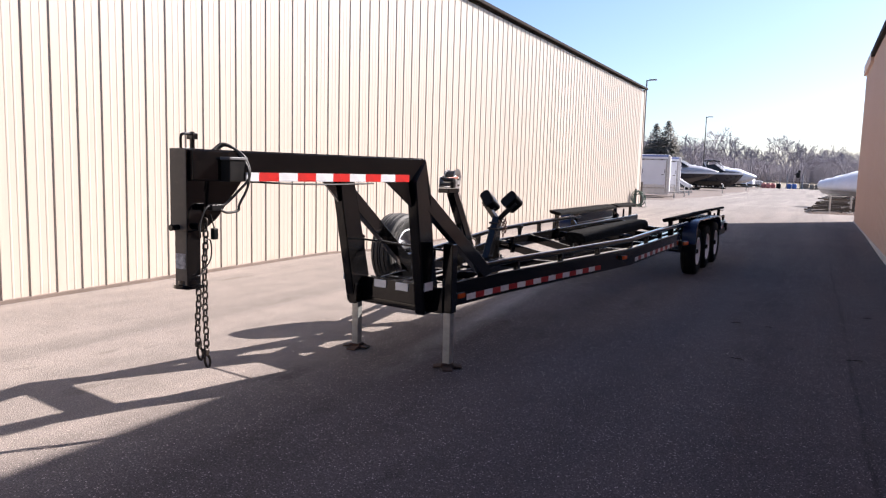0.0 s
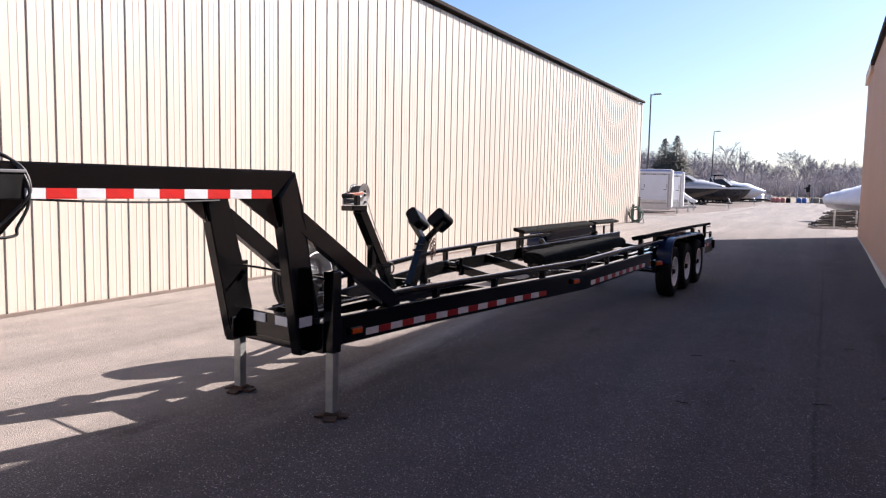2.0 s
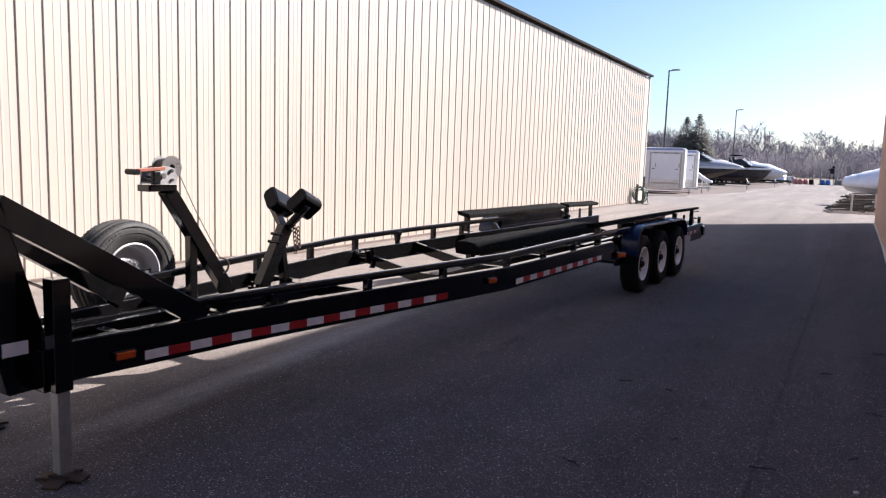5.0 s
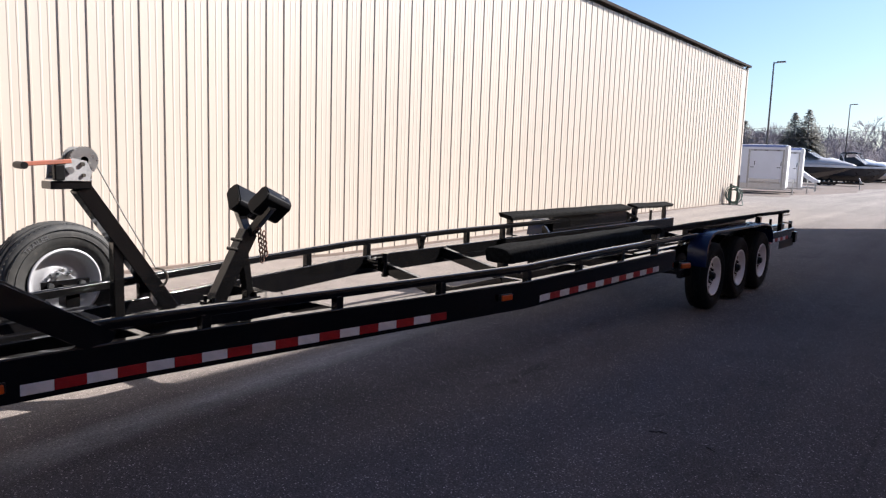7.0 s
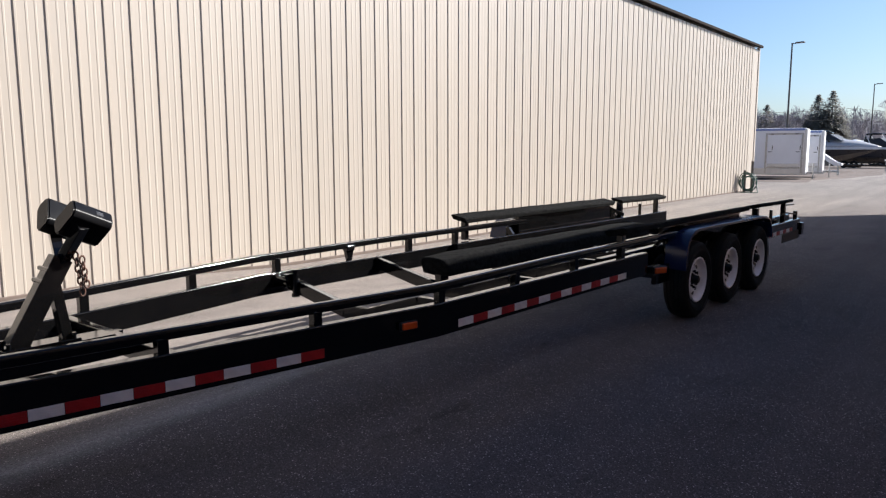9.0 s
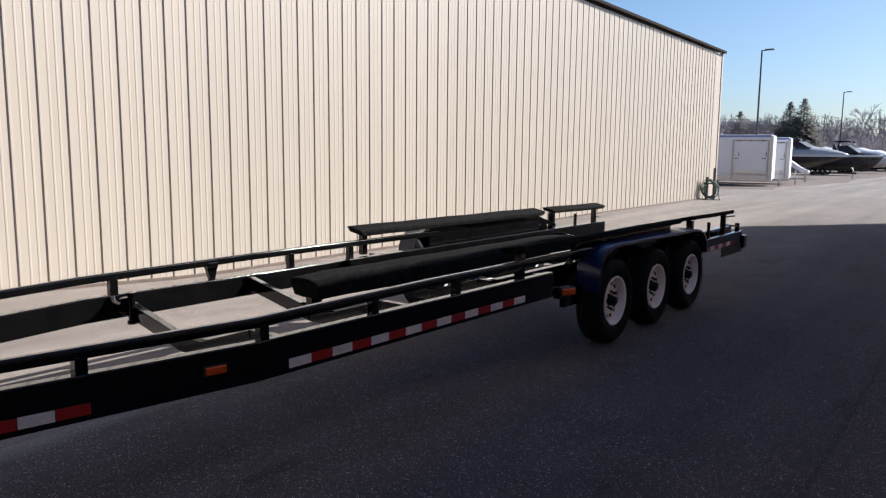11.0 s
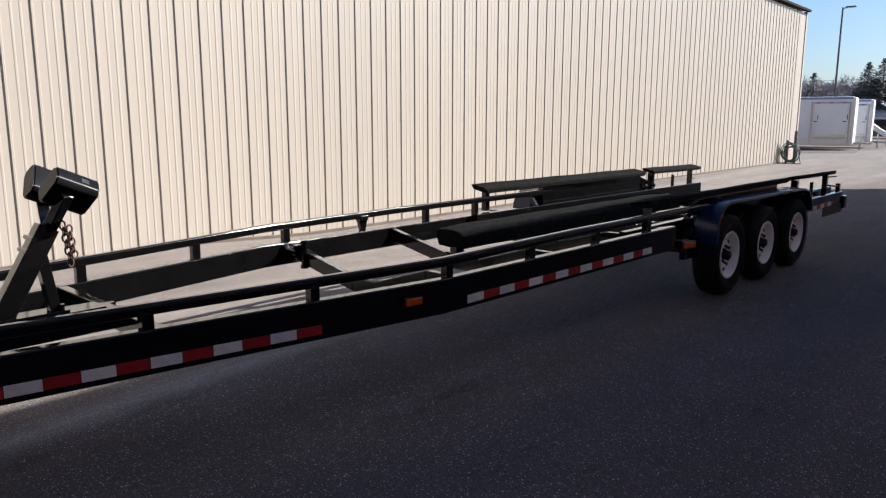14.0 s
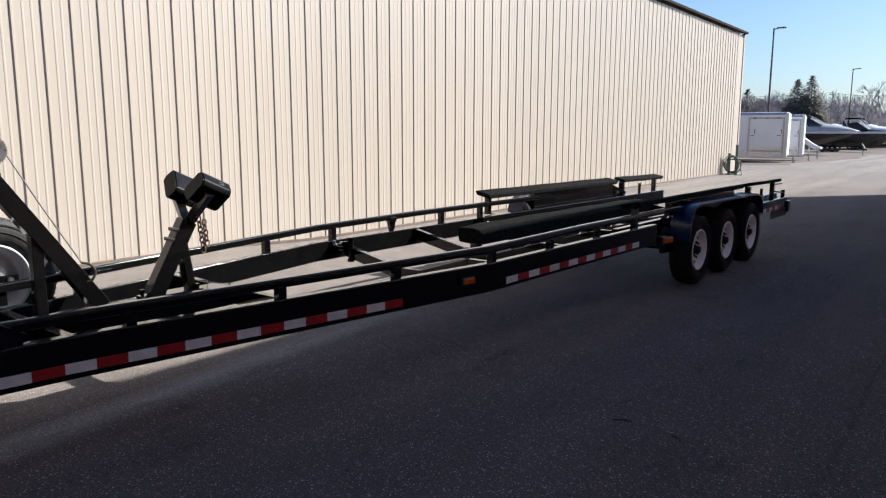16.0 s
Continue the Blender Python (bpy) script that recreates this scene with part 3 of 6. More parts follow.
def build_rails():
    turn1 = lambda u: -math.atan2(rail_at(u + 0.05)[0] - rail_at(u - 0.05)[0], 0.1)
    for s, line, wide in ((1, RAIL, RAIL_W), (-1, FAR_RAIL, FAR_W)):
        at = lambda u: rail_at(u, line)
        bm = B()
        tall, low = (RAIL_H, 0.0) if s > 0 else (0.165, 0.013)
        sweep(bm, [(s * (v - RAIL_W / 2), u, z + low + tall / 2) for v, u, z in line], RAIL_W, tall)
        rail = part("side_rail", bm, M_BLACK, TRAILER)
        bm = B()
        sweep(bm, [(s * (at(u)[0] - 0.032), u, at(u)[2] + z) for u, z in TOP_LINE], 0.05, 0.055, 0.014)
        part("top_rail", bm, M_BLACK, TRAILER)
        for u in POSTS[s]:
            v, _, z = at(u)
            bm = B()
            beam(bm, (s * (v - 0.032), u, z + low + tall - 0.002), (s * (v - 0.032), u, z + float(np.interp(u, *zip(*TOP_LINE))) - 0.015), 0.05, 0.055, up=(0, 1, 0))
            if s < 0 and u == 4.83:
                bm.free()
                bm = B()
                box(bm, (-(v - 0.032), u, z + RAIL_H + 0.085), (0.07, 0.09, 0.05), bevel=0.01)
                plate(bm, [(-(v - 0.032), u - 0.045, z + RAIL_H + 0.07), (-(v - 0.032), u + 0.045, z + RAIL_H + 0.07), (-(v - 0.032), u + 0.022, z + low + tall - 0.004), (-(v - 0.032), u - 0.016, z + low + tall - 0.004)], 0.035, (1, 0, 0))
            part("rail_post", bm, M_BLACK, TRAILER)
        if s > 0:
            a = 0.1377
            lay_tape(rail, lambda k: Matrix.Translation((rail_at(0.60 + a * (k + 0.5))[0] + 0.0025, 0.60 + a * (k + 0.5), rail_at(0.60 + a * (k + 0.5))[2] + 0.055)) @ Matrix.Rotation(turn1(0.60 + a * (k + 0.5)), 4, "Z"), 18, a * 1.01)
            b = 0.1524
            lay_tape(rail, lambda k: Matrix.Translation((rail_at(4.04 + b * (k + 0.5))[0] + 0.0025, 4.04 + b * (k + 0.5), rail_at(4.04 + b * (k + 0.5))[2] + 0.053)), 15, b)
    v, _, z = rail_at(0.48)
    marker_lamp((v + 0.014, 0.48, z + 0.085), turn1(0.48))
    v, _, z = rail_at(3.62)
    marker_lamp((v + 0.012, 3.62, z + 0.115), turn1(3.62))
    bm = B()
    box(bm, (1.0, 6.885, 0.46), (0.06, 0.16, 0.10), bevel=0.006)
    box(bm, (0.93, 6.80, 0.48), (0.12, 0.06, 0.06), bevel=0.006)
    box(bm, (0.98, 7.09, 0.40), (0.05, 0.30, 0.17), bevel=0.006)
    part("lamp_bracket", bm, M_BLACK, TRAILER)
    marker_lamp((1.048, 6.90, 0.466), -0.35, 1.35)
    # rear frame: rails set in between the wheels, out again behind them
    for s in (1, -1):
        end = 11.95 if s > 0 else 11.33
        bm = B()
        sweep(bm, [(s * 0.80, 6.2, 0.53), (s * 0.80, end, 0.53)], 0.07, 0.205)
        part("rear_rail", bm, M_BLACK, TRAILER)
        bm = B()
        sweep(bm, [(s * 0.962, 10.32, 0.50), (s * 0.962, end - 0.05, 0.50)], 0.07, 0.16)
        outer = part("rear_side_rail", bm, M_BLACK, TRAILER)
        bm = B()
        box(bm, (s * 0.95, end, 0.43), (0.16, 0.12, 0.17), bevel=0.01)
        tail = part("tail_lamp_box", bm, M_BLACK, TRAILER)
        bm = B()
        box(bm, (s * 0.95, end + 0.07, 0.43), (0.12, 0.03, 0.11), bevel=0.008)
        part("lens", bm, M_TAPE_R, tail, "red tail lamp lens")
        if s > 0:
            lay_tape(outer, lambda k: Matrix.Translation((0.9995, 10.45 + 0.1524 * (k + 0.5), 0.455)), 7, 0.1524, False)
            bm = B()
            beam(bm, (0.955, 11.80, 0.52), (0.955, 11.80, 0.69), 0.05, 0.05, up=(0, 1, 0))
            part("guide_stub", bm, M_BLACK, TRAILER)
            bm = B()
            box(bm, (0.985, 11.52, 0.355), (0.012, 0.86, 0.12))
            part("mud_flap", bm, M_CABLE, TRAILER, "thin grey rubber flap")
        bm = B()
        box(bm, (s * 0.9, 6.72, 0.53), (0.2, 0.09, 0.18), bevel=0.006)
        part("frame_joint", bm, M_BLACK, TRAILER)


def cross_member(u, ends, dip, v=None, h=0.10):
    """A cross beam that drops towards the keel line."""
    w = v or rail_at(u)[0] - RAIL_W
    far = v or rail_at(u, FAR_RAIL)[0] - FAR_W
    bm = B()
    k = min(0.6, w - 0.02)
    for a, b in (((-far, u, ends), (-0.12, u, dip)), ((-0.12, u, dip), (0.12, u, dip)), ((0.12, u, dip), (k, u, ends)), ((k, u, ends), (w, u, ends))):
        beam(bm, a, b, 0.052, h, 0.005)
    part("cross_member", bm, M_BLACK, TRAILER)


def build_frame_middle():
    for u, e, d in ((0.55, 0.53, 0.53), (1.25, 0.53, 0.53), (2.36, 0.55, 0.55), (4.11, 0.55, 0.40), (5.17, 0.55, 0.40), (6.3, 0.55, 0.41)):
        cross_member(u, e, d)
    for u in (7.5, 8.7, 10.0):
        cross_member(u, 0.53, 0.42, 0.77)
    # keel spine that carries the winch stand and the bow stop
    for v in (-0.065, 0.065):
        bm = B()
        beam(bm, (v, 0.16, 0.545), (v, 2.42, 0.545), 0.055, 0.105)
        part("spine_beam", bm, M_BLACK, TRAILER)
    bm = B()
    box(bm, (0, 1.85, 0.606), (0.15, 0.95, 0.012), bevel=0.003)
    part("spine_plate", bm, M_BLACK, TRAILER)
    # roller bracket on the far end of a cross beam
    bm = B()
    rod(bm, (-0.84, 4.03, 0.565), (-0.68, 4.03, 0.565), 0.030, 14)
    rod(bm, (-0.655, 4.075, 0.640), (-0.655, 4.075, 0.455), 0.024, 14)
    rod(bm, (-0.655, 4.075, 0.640), (-0.655, 4.075, 0.655), 0.034, 14)
    rod(bm, (-0.655, 4.075, 0.462), (-0.655, 4.075, 0.442), 0.032, 14)
    box(bm, (-0.70, 4.05, 0.565), (0.025, 0.07, 0.10), bevel=0.006)
    part("roller_bracket", bm, M_BLACK, TRAILER)
    bm = B()
    rod(bm, (-0.815, 4.03, 0.595), (-0.815, 4.03, 0.614), 0.016, 8)
    part("bolt", bm, M_STEEL, TRAILER, "bright zinc bolt head")
    bm = B()
    rod(bm, (-0.815, 5.15, 0.602), (-0.815, 5.15, 0.620), 0.015, 8)
    part("bolt", bm, M_STEEL, TRAILER, "bright zinc bolt head")
    # front cross bar with reflectors
    bm = B()
    beam(bm, (-0.36, 0.15, 0.555), (0.36, 0.03, 0.555), 0.07, 0.165)
    bar = part("front_bar", bm, M_BLACK, TRAILER)
    bm = B()
    beam(bm, (-0.36, 0.17, 0.45), (0.36, 0.05, 0.45), 0.10, 0.07, 0.02)
    part("lower_bar", bm, M_BLACK, TRAILER)
    for v in (-0.09, 0.14):
        bm = B()
        box(bm, (v - 0.006, 0.09 - v * 0.1667 - 0.0385, 0.597), (0.13, 0.008, 0.062), Matrix.Rotation(-0.165, 3, "Z"), 0.002)
        part("reflector", bm, M_TAPE_W, bar, "white reflective patch")


def dusty_front(ob):
    """Road dust on the faces that meet the wind."""
    ob.data.materials.append(M_NECK)
    for f in ob.data.polygons:
        f.material_index = 1 if f.normal.y < -0.7 else 0
    return ob


def build_neck():
    beams = []
    for s in (1, -1):
        bm = B()
        f, e = (0.43, -0.215) if s > 0 else (-0.335, -0.09)
        plate(bm, [(-0.065 + s * 0.05, -1.96, 1.43), (-0.065 + s * 0.05, -1.96, 1.605), (f, e, 1.60), (f, e - 0.02, 1.43)], 0.07, (s * 1.0, -0.23, 0))
        bmesh.ops.bevel(bm, geom=list(bm.edges), offset=0.009, segments=3, affect="EDGES")
        beams.append(part("neck_beam", bm, M_BLACK, TRAILER))
        # upright leg, leaning back a little
        g, o = (0.385, 0.0) if s > 0 else (-0.345, 0.13)
        bm = B()
        outline = [(f, -0.355, 1.435), (f, -0.215, 1.60), (f, -0.145, 1.36), (g, 0.005, 0.89), (g, 0.13, 0.46), (g, 0.08, 0.43), (g, -0.115, 0.425)]
        plate(bm, [(x, y + o, z) for x, y, z in outline], 0.085, (1, 0, 0))
        bmesh.ops.bevel(bm, geom=list(bm.edges), offset=0.009, segments=3, affect="EDGES")
        leg = part("neck_leg", bm, M_BLACK, TRAILER)
        bm = B()
        box(bm, (g + s * 0.0565, -0.085 + o, 0.645), (0.006, 0.115, 0.062))
        part("reflector", bm, M_TAPE_W, leg, "white reflective patch")
        # gusset ahead of the leg
        bm = B()
        plate(bm, [(f - s * 0.05, -0.60 + o, 1.432), (f - s * 0.01, -0.355 + o, 1.432), (f - s * 0.01, -0.325 + o, 1.25)], 0.02, (1, -0.2, 0))
        part("gusset", bm, M_BLACK, TRAILER)
        # brace down to the rail
        bm = B()
        beam(bm, (f, -0.15 + o, 1.29), (s * 0.425, 0.99 + o * 0.5, 0.605), 0.06, 0.125)
        part("brace", bm, M_BLACK, TRAILER)
    lay_tape(beams[0], lambda k: Matrix.Translation((0.4335 - 0.0318 * (9.5 - k), -0.385 - 0.1335 * (9.5 - k), 1.457)) @ Matrix.Rotation(-0.236, 4, "Z"), 10, 0.137, True, M_TAPE_R)
    bm = B()
    beam(bm, (-0.31, -0.17, 1.505), (0.40, -0.27, 1.505), 0.09, 0.17)
    part("neck_cross_beam", bm, M_BLACK, TRAILER)
    # upright coupler tube with its ball socket
    bm = B()
    box(bm, (0.0, -2.075, 1.38), (0.13, 0.13, 0.455), bevel=0.008)
    coupler = dusty_front(part("coupler_tube", bm, M_BLACK, TRAILER, "dusty black coupler tube"))
    coupler.matrix_local = Matrix.Translation((-0.07, 0.155, 0))
    bm = B()
    box(bm, (0.0, -2.075, 1.03), (0.095, 0.10, 0.41), bevel=0.006)
    dusty_front(part("inner_tube", bm, M_BLACK, coupler))
    bm = B()
    rod(bm, (0, -2.07, 0.832), (0, -2.07, 0.852), 0.085, 24)
    rod(bm, (0, -2.07, 0.852), (0, -2.07, 0.875), 0.062, 24)
    part("coupler_flange", bm, M_BLACK, coupler)
    bm = B()
    box(bm, (0.0, -2.1265, 0.985), (0.075, 0.003, 0.085))
    part("sticker", bm, M_STICKER, coupler, "scuffed grey sticker")
    bm = B()
    plate(bm, [(-0.06, -1.86, 1.45), (-0.05, -1.53, 1.45), (-0.06, -1.74, 1.215), (-0.06, -1.86, 1.14)], 0.06, (1, 0, 0))
    part("coupler_gusset", bm, M_BLACK, TRAILER)
    bm = B()
    rod(bm, (-0.10, -2.075, 1.18), (0.10, -2.075, 1.18), 0.017, 12)
    part("cross_pin", bm, M_BLACK, coupler)
    bm = B()
    rod(bm, (0.0, -2.19, 1.175), (0.0, -2.10, 1.175), 0.016, 12)
    rod(bm, (0.0, -2.195, 1.175), (0.0, -2.185, 1.175), 0.018, 6)
    part("set_bolt", bm, M_BLACK, coupler)
    bm = B()
    rod(bm, (-0.075, -2.09, 1.43), (-0.05, -2.09, 1.43), 0.018, 8)
    part("set_bolt", bm, M_BLACK, coupler)
    bm = B()
    cord(bm, curve_pts([(0.0, -2.115, 1.60), (0.0, -2.115, 1.665), (0.0, -2.10, 1.685), (0.0, -2.04, 1.685), (0.0, -2.03, 1.66), (0.0, -2.04, 1.60)], 6), 0.008, 8)
    rod(bm, (0, -2.035, 1.60), (0, -2.035, 1.70), 0.014, 10)
    box(bm, (0, -2.035, 1.675), (0.05, 0.04, 0.035), bevel=0.005)
    part("latch_handle", bm, M_BLACK, coupler)
    # battery box and its leads
    bm = B()
    box(bm, (0.08, -1.735, 1.492), (0.10, 0.125, 0.125), bevel=0.006)
    bbox = part("battery_box", bm, M_PLASTIC, TRAILER, "black plastic breakaway battery box")
    bm = B()
    box(bm, (0.082, -1.735, 1.558), (0.112, 0.138, 0.016), bevel=0.004)
    part("lid", bm, M_GREYPL, bbox)
    leads = [
        [(0.05, -1.90, 1.60), (0.07, -1.84, 1.64), (0.12, -1.78, 1.60), (0.175, -1.75, 1.50), (0.17, -1.75, 1.40), (0.14, -1.785, 1.30), (0.135, -1.79, 1.265), (0.12, -1.86, 1.255), (0.10, -1.90, 1.275)],
        [(0.05, -1.87, 1.605), (0.08, -1.82, 1.63), (0.15, -1.755, 1.57), (0.18, -1.745, 1.46), (0.14, -1.80, 1.37), (0.11, -1.85, 1.31), (0.10, -1.90, 1.285)],
        [(0.09, -1.92, 1.295), (0.09, -1.985, 1.285), (0.08, -2.02, 1.20), (0.075, -2.015, 1.12)],
        [(0.03, -1.95, 1.10), (0.03, -1.90, 1.09), (0.03, -1.90, 0.99), (0.03, -1.97, 0.91), (0.03, -2.0, 0.90)],
    ]
    for i, ctrl in enumerate(leads):
        bm = B()
        cord(bm, [q + Vector((-0.035, 0.085, 0)) for q in curve_pts(ctrl, 8)], 0.0075 if i < 2 else 0.0045, 8)
        part("cable", bm, M_CABLE, TRAILER, smooth=True)
    bm = B()
    box(bm, (0.055, -1.835, 1.285), (0.04, 0.085, 0.035), bevel=0.006)
    part("wiring_plug", bm, M_PLASTIC, TRAILER)
    bm = B()
    cord(bm, curve_pts([(0.09, -1.62, 1.428), (0.19, -1.40, 1.419), (0.28, -1.05, 1.414), (0.36, -0.72, 1.422)], 8), 0.006, 6)
    part("loom", bm, M_CABLE, TRAILER)
    bm = B()
    box(bm, (0.0, -1.79, 1.13), (0.03, 0.035, 0.065), bevel=0.006)
    rod(bm, (0.0, -1.79, 1.16), (-0.01, -1.81, 1.24), 0.004, 6)
    part("breakaway_switch", bm, M_PLASTIC, TRAILER, "small black breakaway switch")
    # safety chains
    link = B()
    cord(link, [(0.011 * math.cos(a), 0, 0.011 * math.sin(a) + (0.011 if math.sin(a) > 0 else -0.011)) for a in (2 * math.pi * (k + 0.5) / 12 for k in range(12))], 0.0042, 6, True)
    for x, y, top, low in ((-0.03, -1.835, 1.20, 0.45), (-0.045, -1.875, 0.87, 0.50)):
        bm = B()
        z, k = top, 0
        while z > low:
            src = link.copy()
            src.transform(Matrix.Translation((x + 0.004 * math.sin(k * 0.7), y + 0.004 * math.sin(k * 0.45), z)) @ Matrix.Rotation(math.pi / 2 * (k % 2) + 0.25, 4, "Z") @ Matrix.Diagonal((1.35, 1.35, 1.0, 1)))
            tmp = bpy.data.meshes.new("tmp")
            src.to_mesh(tmp)
            src.free()
            bm.from_mesh(tmp)
            bpy.data.meshes.remove(tmp)
            z -= 0.035
            k += 1
        chain = part("safety_chain", bm, M_CHAIN, TRAILER, "hanging dark steel safety chain", smooth=True)
        bm = B()
        hook = [(x + 0.006 * math.sin(a), y + 0.012 + 0.019 * math.cos(a) - 0.012 * math.sin(a), low - 0.058 + 0.040 * math.sin(a)) for a in (2 * math.pi * k / 18 for k in range(18))]
        cord(bm, hook, 0.0075, 8, True)
        box(bm, (x, y, low), (0.03, 0.035, 0.035), bevel=0.008)
        part("hook", bm, M_CHAIN, chain, "forged chain hook")
    link.free()


def build_jacks():
    for x, y, inner, low, turn in ((0.545, 0.055, M_LEG, 0.435, 0.5), (-0.40, 0.18, M_LEG, 0.40, 0.15)):
        bm = B()
        box(bm, (x, y, (low + 0.965) / 2), (0.085, 0.085, 0.965 - low), bevel=0.006)
        jack = part("landing_jack", bm, M_BLACK, TRAILER)
        bm = B()
        box(bm, (x, y, 0.25), (0.062, 0.062, 0.46), bevel=0.005)
        part("inner_leg", bm, inner, jack, "galvanised square drop leg")
        bm = B()
        for k in range(4):
            a = turn + math.pi / 2 * k
            tab = Matrix.Rotation(a, 3, "Z") @ Matrix.Rotation(0.10 + 0.07 * (k % 2), 3, "Y")
            d = Matrix.Rotation(a, 3, "Z") @ Vector((0.062, 0, 0))
            box(bm, (x + d.x, y + d.y, 0.018 - 0.004 * (k % 2)), (0.10, 0.08, 0.012), tab, 0.003)
        box(bm, (x, y, 0.024), (0.10, 0.09, 0.035), Matrix.Rotation(turn, 3, "Z"), 0.006)
        part("foot_plate", bm, M_RUST, jack, "rusty four-lobed jack foot")
    bm = B()
    rod(bm, (0.50, 0.03, 0.915), (-0.38, 0.16, 0.935), 0.009, 8)
    part("jack_cross_shaft", bm, M_BLACK, TRAILER)
    bm = B()
    box(bm, (0.47, 0.05, 0.53), (0.10, 0.11, 0.20), bevel=0.006)
    part("jack_mount", bm, M_BLACK, TRAILER)
    bm = B()
    box(bm, (-0.38, 0.12, 0.53), (0.08, 0.10, 0.20), bevel=0.006)
    part("jack_mount", bm, M_BLACK, TRAILER)


def build_winch():
    bm = B()
    beam(bm, (0, 1.08, 1.325), (0, 1.57, 0.615), 0.075, 0.085)
    stand = part("winch_post", bm, M_BLACK, TRAILER)
    bm = B()
    beam(bm, (0, 1.262, 0.61), (0, 1.262, 1.07), 0.055, 0.055, up=(0, 1, 0))
    part("prop", bm, M_BLACK, stand)
    bm = B()
    box(bm, (0, 1.018, 1.335), (0.11, 0.20, 0.04), bevel=0.005)
    part("winch_shelf", bm, M_BLACK, stand)
    bm = B()
    for v in (-0.062, 0.062):
        plate(bm, [(v, 0.945, 1.358), (v, 1.10, 1.358), (v, 1.115, 1.40), (v, 1.09, 1.455), (v, 1.03, 1.468), (v, 0.955, 1.45)], 0.006, (1, 0, 0))
    box(bm, (0, 1.03, 1.363), (0.12, 0.18, 0.006))
    winch = part("boat_winch", bm, M_PLATED, TRAILER, "galvanised hand winch with an orange crank")
    bm = B()
    lathe(bm, [(-0.052, 0.02), (-0.052, 0.068), (-0.046, 0.068), (-0.044, 0.05)], 36, (0, 1.085, 1.458))
    part("drum_flange", bm, M_STEEL, winch)
    bm = B()
    lathe(bm, [(0.044, 0.05), (0.046, 0.068), (0.052, 0.068), (0.052, 0.02)], 36, (0, 1.085, 1.458))
    for k in range(30):
        a = 2 * math.pi * k / 30
        box(bm, (0.049, 1.085 + 0.069 * math.cos(a), 1.458 + 0.069 * math.sin(a)), (0.006, 0.006, 0.006), Matrix.Rotation(a, 3, "X"))
    part("drum_flange", bm, M_STEEL, winch)
    bm = B()
    lathe(bm, [(-0.044, 0.03), (-0.043, 0.055), (0.043, 0.055), (0.044, 0.03)], 24, (0, 1.085, 1.458))
    part("wound_cable", bm, M_CHAIN, winch, "wound steel cable")
    for y, z, r, h in ((1.0, 1.41, 0.018, 0.022), (1.065, 1.44, 0.011, 0.014), (0.975, 1.445, 0.009, 0.012), (1.07, 1.385, 0.009, 0.012), (0.965, 1.385, 0.008, 0.01)):
        bm = B()
        rod(bm, (-0.066, y, z), (0.065 + h, y, z), r, 10)
        part("bolt", bm, M_CHAIN if r < 0.012 else M_STEEL, winch)
    bm = B()
    beam(bm, (0.095, 1.0, 1.455), (0.10, 0.76, 1.438), 0.012, 0.022, 0.004)
    part("crank_arm", bm, M_ORANGE, winch, "orange crank arm")
    bm = B()
    rod(bm, (0.09, 0.752, 1.435), (0.19, 0.748, 1.435), 0.017, 12)
    part("crank_grip", bm, M_PLASTIC, winch, "black crank grip")
    bm = B()
    box(bm, (0.08, 0.945, 1.40), (0.035, 0.05, 0.08), bevel=0.008)
    part("gear_cover", bm, M_PLASTIC, winch)
    bm = B()
    cord(bm, [(0.0, 1.12, 1.525), (0.0, 1.31, 1.17), (0.03, 1.47, 0.87)], 0.004, 6)
    part("winch_rope", bm, M_ZINC, winch, "thin pale winch cable")
    bm = B()
    cord(bm, curve_pts([(0.03, 1.47, 0.87), (0.04, 1.51, 0.855), (0.045, 1.53, 0.815), (0.04, 1.515, 0.775), (0.03, 1.485, 0.765)], 6), 0.007, 8)
    part("hook", bm, M_CHAIN, winch)


